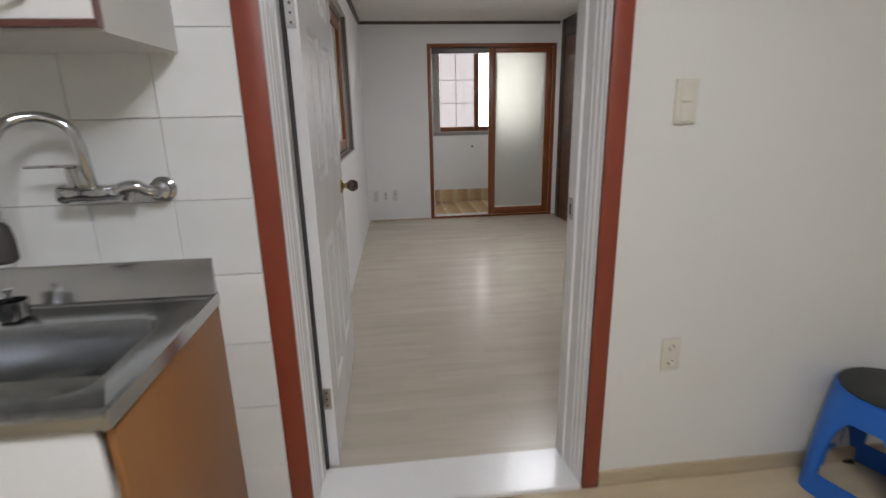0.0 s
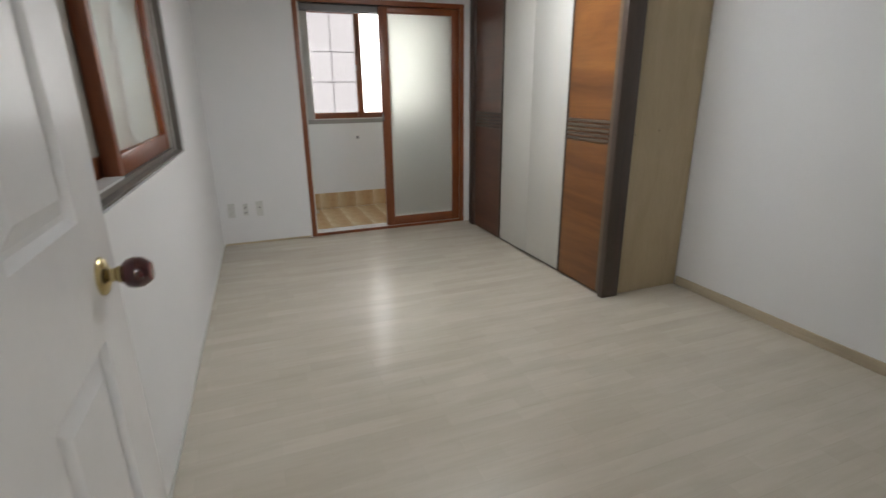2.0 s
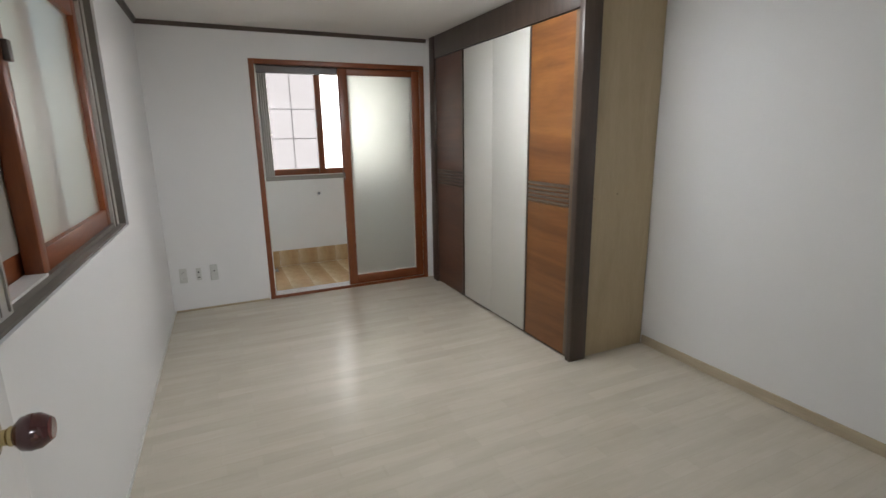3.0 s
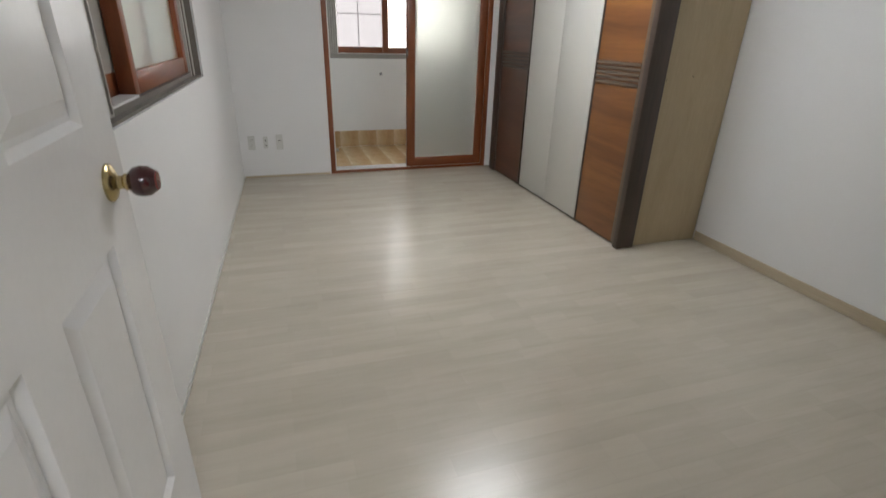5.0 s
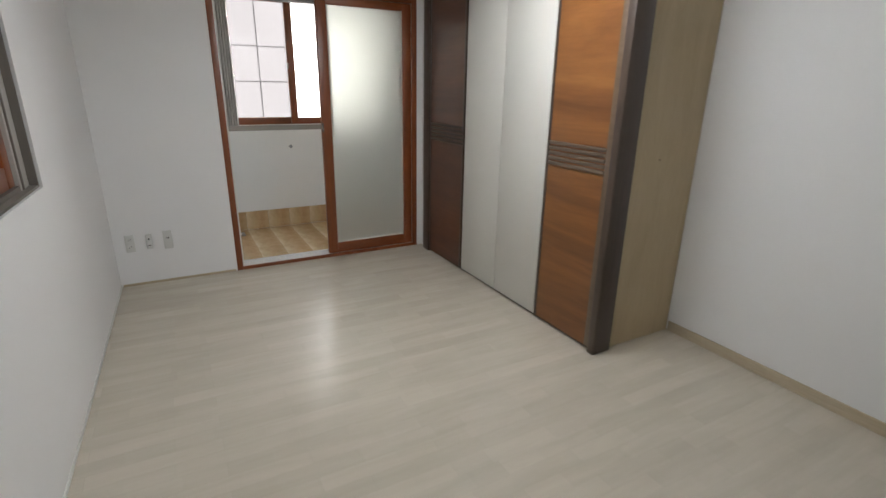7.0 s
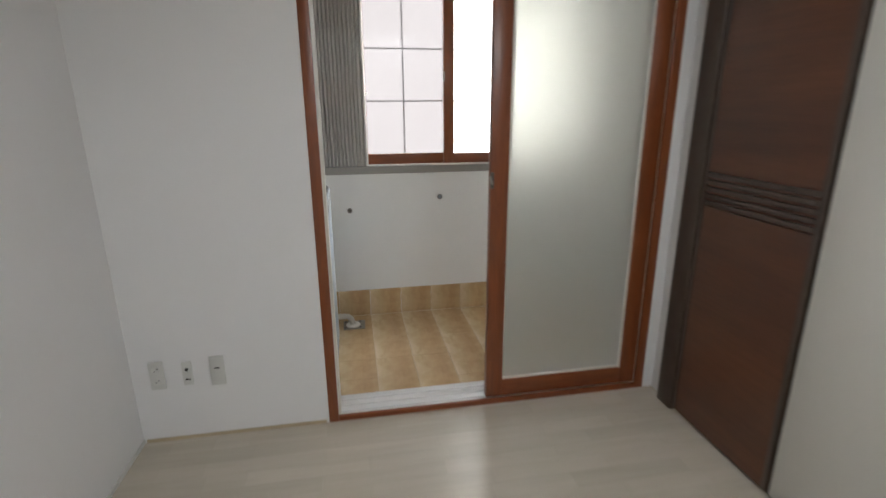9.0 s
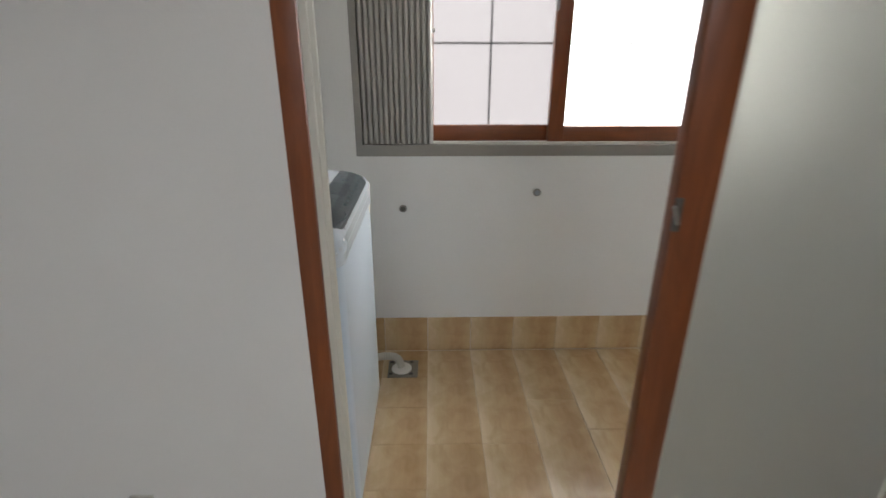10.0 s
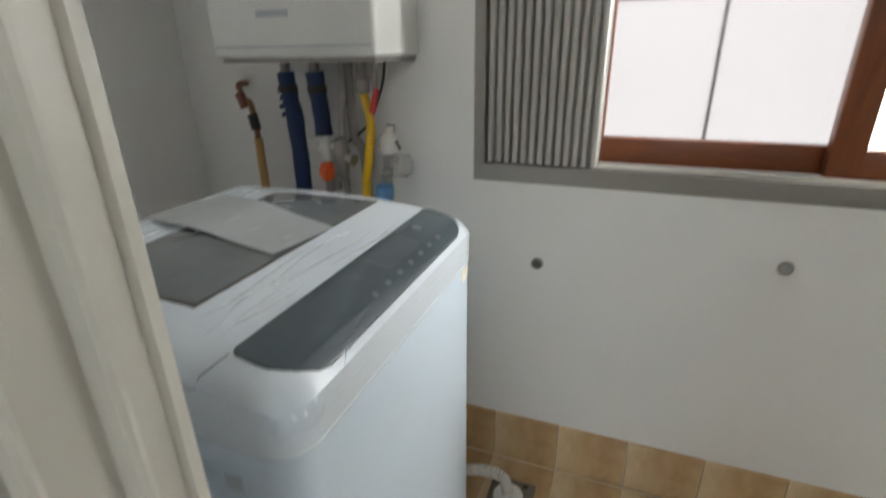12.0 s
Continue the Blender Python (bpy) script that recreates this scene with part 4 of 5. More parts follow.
socket_plate("kitchen_socket", 1.137, 1.201, 0.442, 0.556, KY, M_IVORYPL, [("round", 0.5, 0.73), ("round", 0.5, 0.27)], "ivory double power socket low on the kitchen wall", "socket")

# ---- kitchen: sink unit ----
sink = base("sink_unit", -0.9, 1.68, 0, "sink cabinet with brown side, white doors and steel top", "sink cabinet")
part("side_panel", block(-0.252, -0.236, 1.372, KY - 0.003, 0.0, 0.783, 0.002), M_BROWNSIDE, sink, "brown laminate side panel")
part("body", boxes((-1.74, -0.264, 1.388, KY - 0.003, 0.10, 0.61)), M_CABWHITE, sink)
for k in range(3):
    xa = -0.262 - (k + 1) * 0.485
    d = part("door", block(xa + 0.003, xa + 0.482, 1.366, 1.384, 0.10, 0.766, 0.003), M_CABWHITE, sink)
    part("handle", rods(((xa + 0.06, 1.352, 0.68), (xa + 0.06, 1.352, 0.74), 0.005), ((xa + 0.06, 1.352, 0.685), (xa + 0.06, 1.368, 0.685), 0.004), ((xa + 0.06, 1.352, 0.735), (xa + 0.06, 1.368, 0.735), 0.004), seg=10), M_CHROME, d)
part("kick_board", boxes((-1.74, -0.264, 1.43, 1.445, 0.0, 0.10)), M_BROWNSIDE, sink)


def sink_top():
    """Pressed steel top: raised rim, splash-back and one rounded bowl."""
    x0, x1, y0, y1, z = -1.74, -0.229, 1.352, KY - 0.002, 0.803
    bx0, bx1, by0, by1, bz = -1.02, -0.322, 1.440, 1.808, 0.62
    bm = bmesh.new()

    def ring(xa, xb, ya, yb, zz, r, n=5):
        out = []
        for cx, cy, a0 in ((xb - r, yb - r, 0), (xa + r, yb - r, 90), (xa + r, ya + r, 180), (xb - r, ya + r, 270)):
            for k in range(n):
                a = radians(a0 + 90 * k / (n - 1))
                out.append(bm.verts.new((cx + r * math.cos(a), cy + r * math.sin(a), zz)))
        return out

    rings = [ring(x0, x1, y0, y1, z - 0.030, 0.004), ring(x0, x1, y0, y1, z + 0.006, 0.004), ring(x0 + 0.010, x1 - 0.010, y0 + 0.010, y1 - 0.004, z + 0.007, 0.006),
             ring(x0 + 0.018, x1 - 0.018, y0 + 0.020, y1 - 0.02, z - 0.002, 0.012), ring(bx0 - 0.012, bx1 + 0.012, by0 - 0.012, by1 + 0.012, z - 0.004, 0.07),
             ring(bx0, bx1, by0, by1, z - 0.010, 0.065), ring(bx0 + 0.010, bx1 - 0.010, by0 + 0.010, by1 - 0.010, z - 0.06, 0.06),
             ring(bx0 + 0.022, bx1 - 0.022, by0 + 0.022, by1 - 0.022, bz + 0.03, 0.055), ring(bx0 + 0.06, bx1 - 0.06, by0 + 0.06, by1 - 0.06, bz, 0.05)]
    for a, b in zip(rings[:-1], rings[1:]):
        n = len(a)
        for k in range(n):
            bm.faces.new((a[k], a[(k + 1) % n], b[(k + 1) % n], b[k]))
    bm.faces.new(rings[-1])
    return bm


top = part("steel_top", sink_top(), M_STEEL, sink, "stainless steel sink top with a bowl")
part("splash_back", extrude_profile([(KY - 0.046, 0.799), (KY - 0.042, 0.804), (KY - 0.030, 0.808), (KY - 0.026, 0.818), (KY - 0.022, 0.902), (KY - 0.016, 0.910), (KY - 0.002, 0.910), (KY - 0.002, 0.799)], -1.74, -0.233, "x"), M_STEEL, top)
part("rolled_edge", tube([(-1.735, 1.354, 0.803), (-0.8, 1.354, 0.803), (-0.233, 1.354, 0.803)], 0.0075, 10, 2), M_STEEL, top)
part("drain", lathe([(0.055, 0.622), (0.055, 0.626), (0.045, 0.624), (0.02, 0.623)], (-0.70, 1.63, 0), "z"), M_NICKEL, top)
st = base("sink_strainer", -0.700, 1.835, 0.803, "chrome sink strainer standing on the steel top", "strainer")
part("cup", lathe([(0.030, 0.804), (0.036, 0.811), (0.038, 0.851), (0.034, 0.851), (0.032, 0.821)], (-0.700, 1.835, 0), "z"), M_CHROME, st)
part("grip", lathe([(0.006, 0.821), (0.006, 0.871), (0.011, 0.876), (0.011, 0.883)], (-0.700, 1.835, 0), "z", 12), M_CHROME, st)

# wall-mounted mixer tap
tap = base("kitchen_tap", -0.41, KY, 1.085, "chrome wall-mounted kitchen mixer tap with a swan-neck spout", "tap")
barrel = lathe([(0.012, -0.545), (0.023, -0.541), (0.026, -0.528), (0.0215, -0.516), (0.0205, -0.485), (0.0225, -0.47), (0.0215, -0.445), (0.019, -0.425), (0.021, -0.42), (0.021, -0.405), (0.014, -0.40)], (0, 1.882, 1.083), "x", 20)
part("body", barrel, M_CHROME, tap)
part("elbow", tube([(-0.410, 1.882, 1.086), (-0.388, 1.884, 1.095), (-0.366, 1.890, 1.096), (-0.348, 1.897, 1.085), (-0.333, 1.906, 1.080), (-0.325, 1.925, 1.080)], 0.0165, 16, 6), M_CHROME, tap)
for ex, ez in ((-0.325, 1.080), (-0.522, 1.083)):
    part("union", lathe([(0.024, 0.0), (0.024, -0.006), (0.033, -0.010), (0.033, -0.016), (0.024, -0.022), (0.026, -0.026), (0.026, -0.050), (0.018, -0.056)], (ex, KY + 0.010, ez), "y", 18), M_CHROME, tap)
part("drain_nut", rods(((-0.378, 1.888, 1.086), (-0.386, 1.872, 1.060), 0.011), seg=8), M_CHROME, tap)
cart = block(-0.507, -0.455, 1.852, 1.900, 1.096, 1.152, 0.008)
for v in cart.verts:
    if v.co.z > 1.12:
        v.co.x = -0.481 + (v.co.x + 0.481) * 0.80 - 0.006
part("cartridge", cart, M_CHROME, tap)
part("lever", block(-0.592, -0.478, 1.846, 1.868, 1.151, 1.158, 0.003), M_CHROME, tap)
spout = part("spout", tube([(-0.462, 1.878, 1.09), (-0.458, 1.862, 1.15), (-0.458, 1.852, 1.205), (-0.475, 1.845, 1.250), (-0.520, 1.830, 1.270), (-0.565, 1.80, 1.260), (-0.586, 1.76, 1.215), (-0.590, 1.73, 1.13), (-0.588, 1.72, 1.05)], 0.0125, 14), M_CHROME, tap)
part("spray_head", lathe([(0.013, 1.05), (0.023, 1.038), (0.028, 1.0), (0.027, 0.965), (0.020, 0.958)], (-0.588, 1.72, 0), "z", 18), M_SLOT, spout, "dark spray head")

tap.location += Vector((0, -0.015, 0.028))

# wall cupboard
cup = base("wall_cupboard", -0.98, 1.78, 1.446, "grey-white kitchen wall cupboard with brown-edged doors", "cupboard")
part("body", boxes((-1.74, -0.238, 1.606, KY - 0.002, 1.446, 2.12)), M_CABGREY, cup)
for k in range(3):
    xb = -0.238 - k * 0.50
    d = part("door", block(xb - 0.494, xb - 0.004, 1.586, 1.6055, 1.465, 2.11, 0.003), M_CABWHITE, cup)
    part("edging", boxes((xb - 0.495, xb - 0.003, 1.5845, 1.606, 1.453, 1.4645), (xb - 0.0035, xb + 0.0005, 1.5845, 1.606, 1.453, 2.11)), M_CABEDGE, d, "dark brown edging")
    part("handle", tube([(xb - 0.19, 1.584, 1.503), (xb - 0.18, 1.566, 1.499), (xb - 0.15, 1.562, 1.495), (xb - 0.12, 1.566, 1.499), (xb - 0.11, 1.584, 1.503)], 0.005, 10), M_CHROME, d)

# ---- blue stool ----
stool = base("plastic_stool", 1.842, 1.772, 0, "blue plastic stool with a black round seat, beside the wall", "stool")
stool.rotation_euler = (0, 0, radians(20))


def stool_shell():
    """Shell from a rounded square foot to a round top, with an arched opening in each side."""
    bm = bmesh.new()
    h = 0.392

    def spot(s, u, z, inset):
        k = z / h
        p = 5.5 - 3.3 * k
        half = 0.166 - 0.010 * k - inset
        a = radians(45 * u)
        r = half / (math.cos(a) ** p + abs(math.sin(a)) ** p) ** (1 / p)
        a += radians(90 * s)
        return (r * math.cos(a), r * math.sin(a), z)

    lo, hi, wide = 0.082, 0.330, 0.74
    strips = [[(z, 0.0) for z in (0.0, 0.02, lo)],
              [(lo + (hi - lo) * q, wide * (1 - q ** 2.6) ** 0.5) for q in (0.0, 0.2, 0.4, 0.55, 0.7, 0.8, 0.88, 0.95, 1.0)],
              [(z, 0.0) for z in (hi, 0.31, 0.35, h)]]
    cols = 7
    for s in range(4):
        for strip in strips:
            for sg in (-1, 1):
                for (za, ua), (zb, ub) in zip(strip[:-1], strip[1:]):
                    for c in range(cols):
                        q0, q1 = c / cols, (c + 1) / cols
                        quad = [(sg * (ua + (1 - ua) * q0), za), (sg * (ua + (1 - ua) * q1), za), (sg * (ub + (1 - ub) * q1), zb), (sg * (ub + (1 - ub) * q0), zb)]
                        for inset in (0.0, 0.006):
                            vs = [bm.verts.new(spot(s, u, z, inset)) for u, z in quad]
                            bm.faces.new(vs if (sg > 0) == (inset == 0.0) else vs[::-1])
                        if c == 0 and (ua or ub):
                            edge = [spot(s, quad[0][0], za, 0.0), spot(s, quad[0][0], za, 0.012), spot(s, quad[3][0], zb, 0.012), spot(s, quad[3][0], zb, 0.0)]
                            bm.faces.new([bm.verts.new(v) for v in edge])
    bmesh.ops.remove_doubles(bm, verts=bm.verts, dist=0.0004)
    return bm


def local_part(name, bm, material, parent, label=""):
    ob = new(name, mesh_of(name, bm, material, True))
    ob.parent = parent
    return tagged(ob, label)


local_part("shell", stool_shell(), M_BLUE, stool)
local_part("top", lathe([(0.153, 0.385), (0.159, 0.390), (0.158, 0.397), (0.150, 0.401), (0.10, 0.401)], (0, 0, 0)), M_BLUE, stool)
local_part("seat", lathe([(0.149, 0.399), (0.151, 0.407), (0.140, 0.412), (0.06, 0.411)], (0, 0, 0)), M_SEATBLACK, stool, "black non-slip seat disc")
for k in range(4):
    rot = Matrix.Rotation(radians(45 + 90 * k), 4, "Z")
    bm = block(0.168, 0.196, -0.018, 0.018, 0.0, 0.010, 0.003)
    bm.transform(rot)
    local_part("foot", bm, M_RUBBER, stool)

# ---- washing machine ----
X0, X1, Y0, Y1 = 0.155, 0.810, 6.772, 7.435
wm = base("washing_machine", 0.49, 7.08, -0.01, "white top-loading washing machine, its lid still wrapped in film", "washing machine")


def round_box(x0, x1, y0, y1, z0, z1, r, n=6, bulge=0.0):
    """A box with rounded upright edges."""
    pts = []
    for cx, cy, a0 in ((x1 - r, y1 - r, 0), (x0 + r, y1 - r, 90), (x0 + r, y0 + r, 180), (x1 - r, y0 + r, 270)):
        for k in range(n):
            a = radians(a0 + 90 * k / (n - 1))
            pts.append((cx + r * math.cos(a), cy + r * math.sin(a)))
    return extrude_profile(pts, z0, z1, "z")


part("body", round_box(X0 + 0.004, X1 - 0.004, Y0 + 0.004, Y1 - 0.004, 0.022, 0.802, 0.045), M_WM, wm, "bluish-white steel body")
part("base_ring", round_box(X0 + 0.03, X1 - 0.03, Y0 + 0.03, Y1 - 0.03, 0.0, 0.024, 0.03), M_SLOT, wm)
for fx in (X0 + 0.06, X1 - 0.06):
    for fy in (Y0 + 0.06, Y1 - 0.06):
        part("foot", rods(((fx, fy, -0.01), (fx, fy, 0.03), 0.022)), M_RUBBER, wm)


def top_height(x):
    """Height of the top cover from its front edge to the back."""
    stops = [(X0, 0.905), (0.20, 0.924), (0.40, 0.932), (0.585, 0.927), (0.665, 0.918), (0.72, 0.912), (0.782, 0.898), (0.800, 0.886), (X1, 0.870)]
    for (xa, za), (xb, zb) in zip(stops[:-1], stops[1:]):
        if x <= xb:
            return za + (zb - za) * (x - xa) / (xb - xa)
    return stops[-1][1]


def top_cover():
    bm = bmesh.new()
    nx, ny, r = 44, 26, 0.05
    xs = [X0 + (X1 - X0) * i / nx for i in range(nx + 1)]
    ys = [Y0 + (Y1 - Y0) * (0.5 - 0.5 * math.cos(math.pi * j / ny)) for j in range(ny + 1)]
    grid = []
    for x in xs:
        col = []
        for y in ys:
            ey = min(y - Y0, Y1 - y)
            drop = 0.030 * max(0.0, 1 - ey / 0.045) ** 2
            px, py = x, y
            for cx, cy, sx, sy in ((X1 - r, Y0 + r, 1, -1), (X1 - r, Y1 - r, 1, 1), (X0 + r, Y0 + r, -1, -1), (X0 + r, Y1 - r, -1, 1)):
                dx, dy = (px - cx) * sx, (py - cy) * sy
                if dx > 0 and dy > 0:
                    m = max(dx, dy)
                    l = math.hypot(dx, dy)
                    px, py = cx + sx * dx * m / l, cy + sy * dy * m / l
            col.append(bm.verts.new((px, py, top_height(x) - drop)))
        grid.append(col)
    for i in range(nx):
        for j in range(ny):
            bm.faces.new((grid[i][j], grid[i + 1][j], grid[i + 1][j + 1], grid[i][j + 1]))
    rim = [grid[i][0] for i in range(nx + 1)] + [grid[nx][j] for j in range(1, ny + 1)] + [grid[i][ny] for i in range(nx - 1, -1, -1)] + [grid[0][j] for j in range(ny - 1, 0, -1)]
    low = [bm.verts.new((v.co.x, v.co.y, 0.806)) for v in rim]
    n = len(rim)
    for k in range(n):
        bm.faces.new((rim[k], low[k], low[(k + 1) % n], rim[(k + 1) % n]))
    bm.faces.new(low)
    return bm


part("top_cover", top_cover(), M_WMTOP, wm, "glossy white plastic top cover")


def on_top(outline, lift, thick=0.002):
    """A thin plate that follows the slope of the top cover."""
    bm = bmesh.new()
    xs = sorted({p[0] for p in outline})
    lo, hi = xs[0], xs[-1]
    n = 26
    rows = []
    for i in range(n + 1):
        x = lo + (hi - lo) * i / n
        cross = []
        for (xa, ya), (xb, yb) in zip(outline, outline[1:] + outline[:1]):
            if xa != xb and min(xa, xb) <= x <= max(xa, xb):
                cross.append(ya + (yb - ya) * (x - xa) / (xb - xa))
        rows.append((x, min(cross), max(cross)))
    top_v, low_v = [], []
    for x, a, b in rows:
        z = top_height(x) + lift
        top_v.append((bm.verts.new((x, a, z)), bm.verts.new((x, b, z))))
        low_v.append((bm.verts.new((x, a, z - thick - 0.004)), bm.verts.new((x, b, z - thick - 0.004))))
    for i in range(n):
        (a, b), (c, d), (e, f), (g, h) = top_v[i], top_v[i + 1], low_v[i], low_v[i + 1]
        bm.faces.new((a, c, d, b))
        bm.faces.new((e, f, h, g))
        bm.faces.new((a, e, g, c))
        bm.faces.new((b, d, h, f))
    bm.faces.new((top_v[0][0], top_v[0][1], low_v[0][1], low_v[0][0]))
    bm.faces.new((top_v[-1][0], low_v[-1][0], low_v[-1][1], top_v[-1][1]))
    return bm


def rounded(xa, xb, ya, yb, ra, rb, n=7):
    """Outline of a plate in plan: radius ra on the low-x corners, rb on the high-x ones."""
    out = []
    for cx, cy, rr, a0 in ((xb - rb, yb - rb, rb, 0), (xa + ra, yb - ra, ra, 90), (xa + ra, ya + ra, ra, 180), (xb - rb, ya + rb, rb, 270)):
        out += [(cx + rr * math.cos(radians(a0 + 90 * k / (n - 1))), cy + rr * math.sin(radians(a0 + 90 * k / (n - 1)))) for k in range(n)]
    return out


def surface(x, y, lift=0.0):
    """A point on the top cover."""
    return (x, y, top_height(x) - 0.030 * max(0.0, 1 - min(y - Y0, Y1 - y) / 0.045) ** 2 + lift)


cp = part("control_panel", on_top(rounded(0.706, 0.803, 6.806, 7.398, 0.010, 0.060), 0.0012), M_WMPANEL, wm, "dark grey control panel")
part("display", on_top([(0.712, 7.10), (0.712, 7.23), (0.768, 7.23), (0.768, 7.10)], 0.0018), M_WMDISPLAY, cp)
for k in range(7):
    yb = 7.02 + k * 0.043
    part("button", on_top(rounded(0.7785, 0.7875, yb - 0.006, yb + 0.006, 0.004, 0.004, 4), 0.0014), M_BUTTON, cp)
part("button", on_top(rounded(0.728, 0.746, 7.272, 7.292, 0.008, 0.008, 5), 0.0018), M_BUTTON, cp)
lid = part("lid", on_top([(0.345, 6.862), (0.345, 7.352), (0.600, 7.372), (0.600, 6.862)], 0.0012), M_WMLID, wm, "dark see-through lid under clear film")
part("lid_edge", on_top([(0.597, 6.860), (0.597, 7.374), (0.602, 7.374), (0.602, 6.860)], 0.0016), M_SLOT, lid)
part("lid_edge", on_top([(0.343, 6.858), (0.343, 6.866), (0.602, 6.866), (0.602, 6.858)], 0.0016), M_SLOT, lid)
part("seam", tube([(0.44, Y0 - 0.0003, 0.884), (0.58, Y0 - 0.0003, 0.881), (0.672, Y0 - 0.0003, 0.878), (0.684, *surface(0.684, Y0 + 0.006)[1:]), (0.696, *surface(0.696, Y0 + 0.018)[1:]), (0.706, *surface(0.706, Y0 + 0.034)[1:])], 0.0013, 6, 4), M_PRINT, wm)
part("rating_label", boxes((0.600, 0.722, Y0 + 0.0022, Y0 + 0.0045, 0.735, 0.766)), M_WM, wm, "faint printed label")
for k in range(3):
    part("print_line", boxes((0.605, 0.685 - 0.012 * k, Y0 + 0.0012, Y0 + 0.003, 0.757 - 0.009 * k, 0.760 - 0.009 * k)), M_FAINT, wm)
part("print_mark", boxes((0.692, 0.718, Y0 + 0.0012, Y0 + 0.003, 0.738, 0.762)), M_FAINT, wm)
part("energy_sticker", lathe([(0.022, 0.0), (0.022, 0.0012), (0.018, 0.0016)], (X1 - 0.0045, 7.375, 0.79), "x", 20), M_IVORYPL, wm, "pale round sticker")

# instruction sheet on the lid, slightly curled
sheet = bmesh.new()
rows = []
for i in range(15):
    u = i / 14
    row = []
    for j in range(5):
        v = j / 4
        x = 0.222 + 0.378 * u + 0.02 * (v - 0.5)
        y = 7.112 - 0.080 * u + 0.15 * v + 0.05 * (1 - u) * v
        row.append(sheet.verts.new((x, y, top_height(x) + 0.003 + 0.003 * math.sin(u * 4.2) ** 2 + 0.010 * (1 - v) * max(0.0, 0.35 - u))))
    rows.append(row)
for i in range(14):
    for j in range(4):
        sheet.faces.new((rows[i][j], rows[i][j + 1], rows[i + 1][j + 1], rows[i + 1][j]))
geo = bmesh.ops.extrude_face_region(sheet, geom=sheet.faces[:])
for v in [g for g in geo["geom"] if isinstance(g, bmesh.types.BMVert)]:
    v.co.z += 0.0008
paper = base("instruction_sheet", 0.41, 7.09, 0.955, "white printed instruction sheet lying on the washing machine lid", "paper")
part("sheet", sheet, M_PAPER, paper)
for k in range(3):
    cx = 0.34 + 0.07 * k
    cy = 7.112 - 0.080 * (cx - 0.222) / 0.378
    zs = top_height(cx) + 0.0038 + 0.003 * math.sin((cx - 0.222) / 0.378 * 4.2) ** 2
    part("print_bar", boxes((cx, cx + 0.004, cy + 0.04, cy + 0.105 - 0.012 * k, zs - 0.002, zs + 0.0002)), M_PRINT, paper)
part("print_block", boxes((0.56, 0.575, 7.09, 7.11, top_height(0.567) + 0.003, top_height(0.567) + 0.0062)), M_PRINT, paper)

# crumpled clear film at the front corners
film = base("plastic_film", 0.76, 6.82, 0.88, "creased clear protective film wrapped over the washer's front edge", "film")


def crumpled(spot, nu, nv, name):
    """A thin clear sheet over a surface; spot(u, v) gives the point and its outward direction."""
    bm = bmesh.new()
    grids, keep = [], {}
    peak = max(spot(i / 12, j / 12)[2] for i in range(13) for j in range(13))
    for side in (0.0, 0.0005):
        g = []
        for i in range(nu + 1):
            row = []
            for j in range(nv + 1):
                p, n, amp, freq = spot(i / nu, j / nv)
                q = Vector((p[0] * freq[0], p[1] * freq[1], p[2] * freq[2]))
                keep[i, j] = amp / peak + 0.55 * noise.noise(q * 0.6) > 0.42
                fold = 1 - abs(noise.noise(q)) * 2.6
                lift = amp * (max(0.0, fold) + 0.4 * noise.noise(q * 2.7)) + 0.0009 + side
                row.append(bm.verts.new(Vector(p) + Vector(n) * max(0.0005 + side, lift)))
            g.append(row)
        grids.append(g)
    lo, hi = grids
    for i in range(nu):
        for j in range(nv):
            if not keep[i, j]:
                continue
            bm.faces.new((hi[i][j], hi[i + 1][j], hi[i + 1][j + 1], hi[i][j + 1]))
            bm.faces.new((lo[i][j], lo[i][j + 1], lo[i + 1][j + 1], lo[i + 1][j]))
    bmesh.ops.delete(bm, geom=[v for v in bm.verts if not v.link_faces], context="VERTS")
    bmesh.ops.recalc_face_normals(bm, faces=bm.faces)
    ob = part(name, bm, M_FILM, film)
    ob.visible_shadow = False
    return ob


def corner_spot(u, v):
    a = radians(-100 + 115 * u)
    fade = max(0.0, 1 - abs(2 * u - 1) ** 3) * max(0.0, 1 - abs(2 * v - 1) ** 3)
    n = (math.cos(a), math.sin(a), 0.25)
    return (X1 - 0.05 + 0.0502 * math.cos(a), Y0 + 0.05 + 0.0502 * math.sin(a), 0.832 + 0.040 * v), n, 0.0075 * fade, (46, 46, 30)


def crease(x, ya, yb, swing, rr, seed):
    """One standing fold of the film, running along the cover."""
    rng = random.Random(seed)
    pts = []
    for k in range(7):
        y = ya + (yb - ya) * k / 6
        px = x + swing * math.sin(k * 0.9 + seed) + rng.uniform(-0.003, 0.003)
        pts.append(surface(px, y, 0.0004 + 0.0012 * math.sin(math.pi * k / 6)))
    ob = part("crease", tube(pts, rr, 7, 5), M_FILM, film)
    ob.visible_shadow = False


crumpled(corner_spot, 44, 24, "corner_fold")
for k, (cx, ca, cb) in enumerate(((0.624, 6.84, 7.10), (0.636, 6.90, 7.20), (0.650, 6.82, 7.02), (0.668, 6.86, 7.26), (0.683, 6.83, 6.98), (0.690, 7.06, 7.30), (0.30, 7.00, 7.36), (0.255, 7.05, 7.40), (0.22, 7.10, 7.41))):
    crease(cx, ca, cb, 0.006, 0.0014 if k < 6 else 0.003, k)

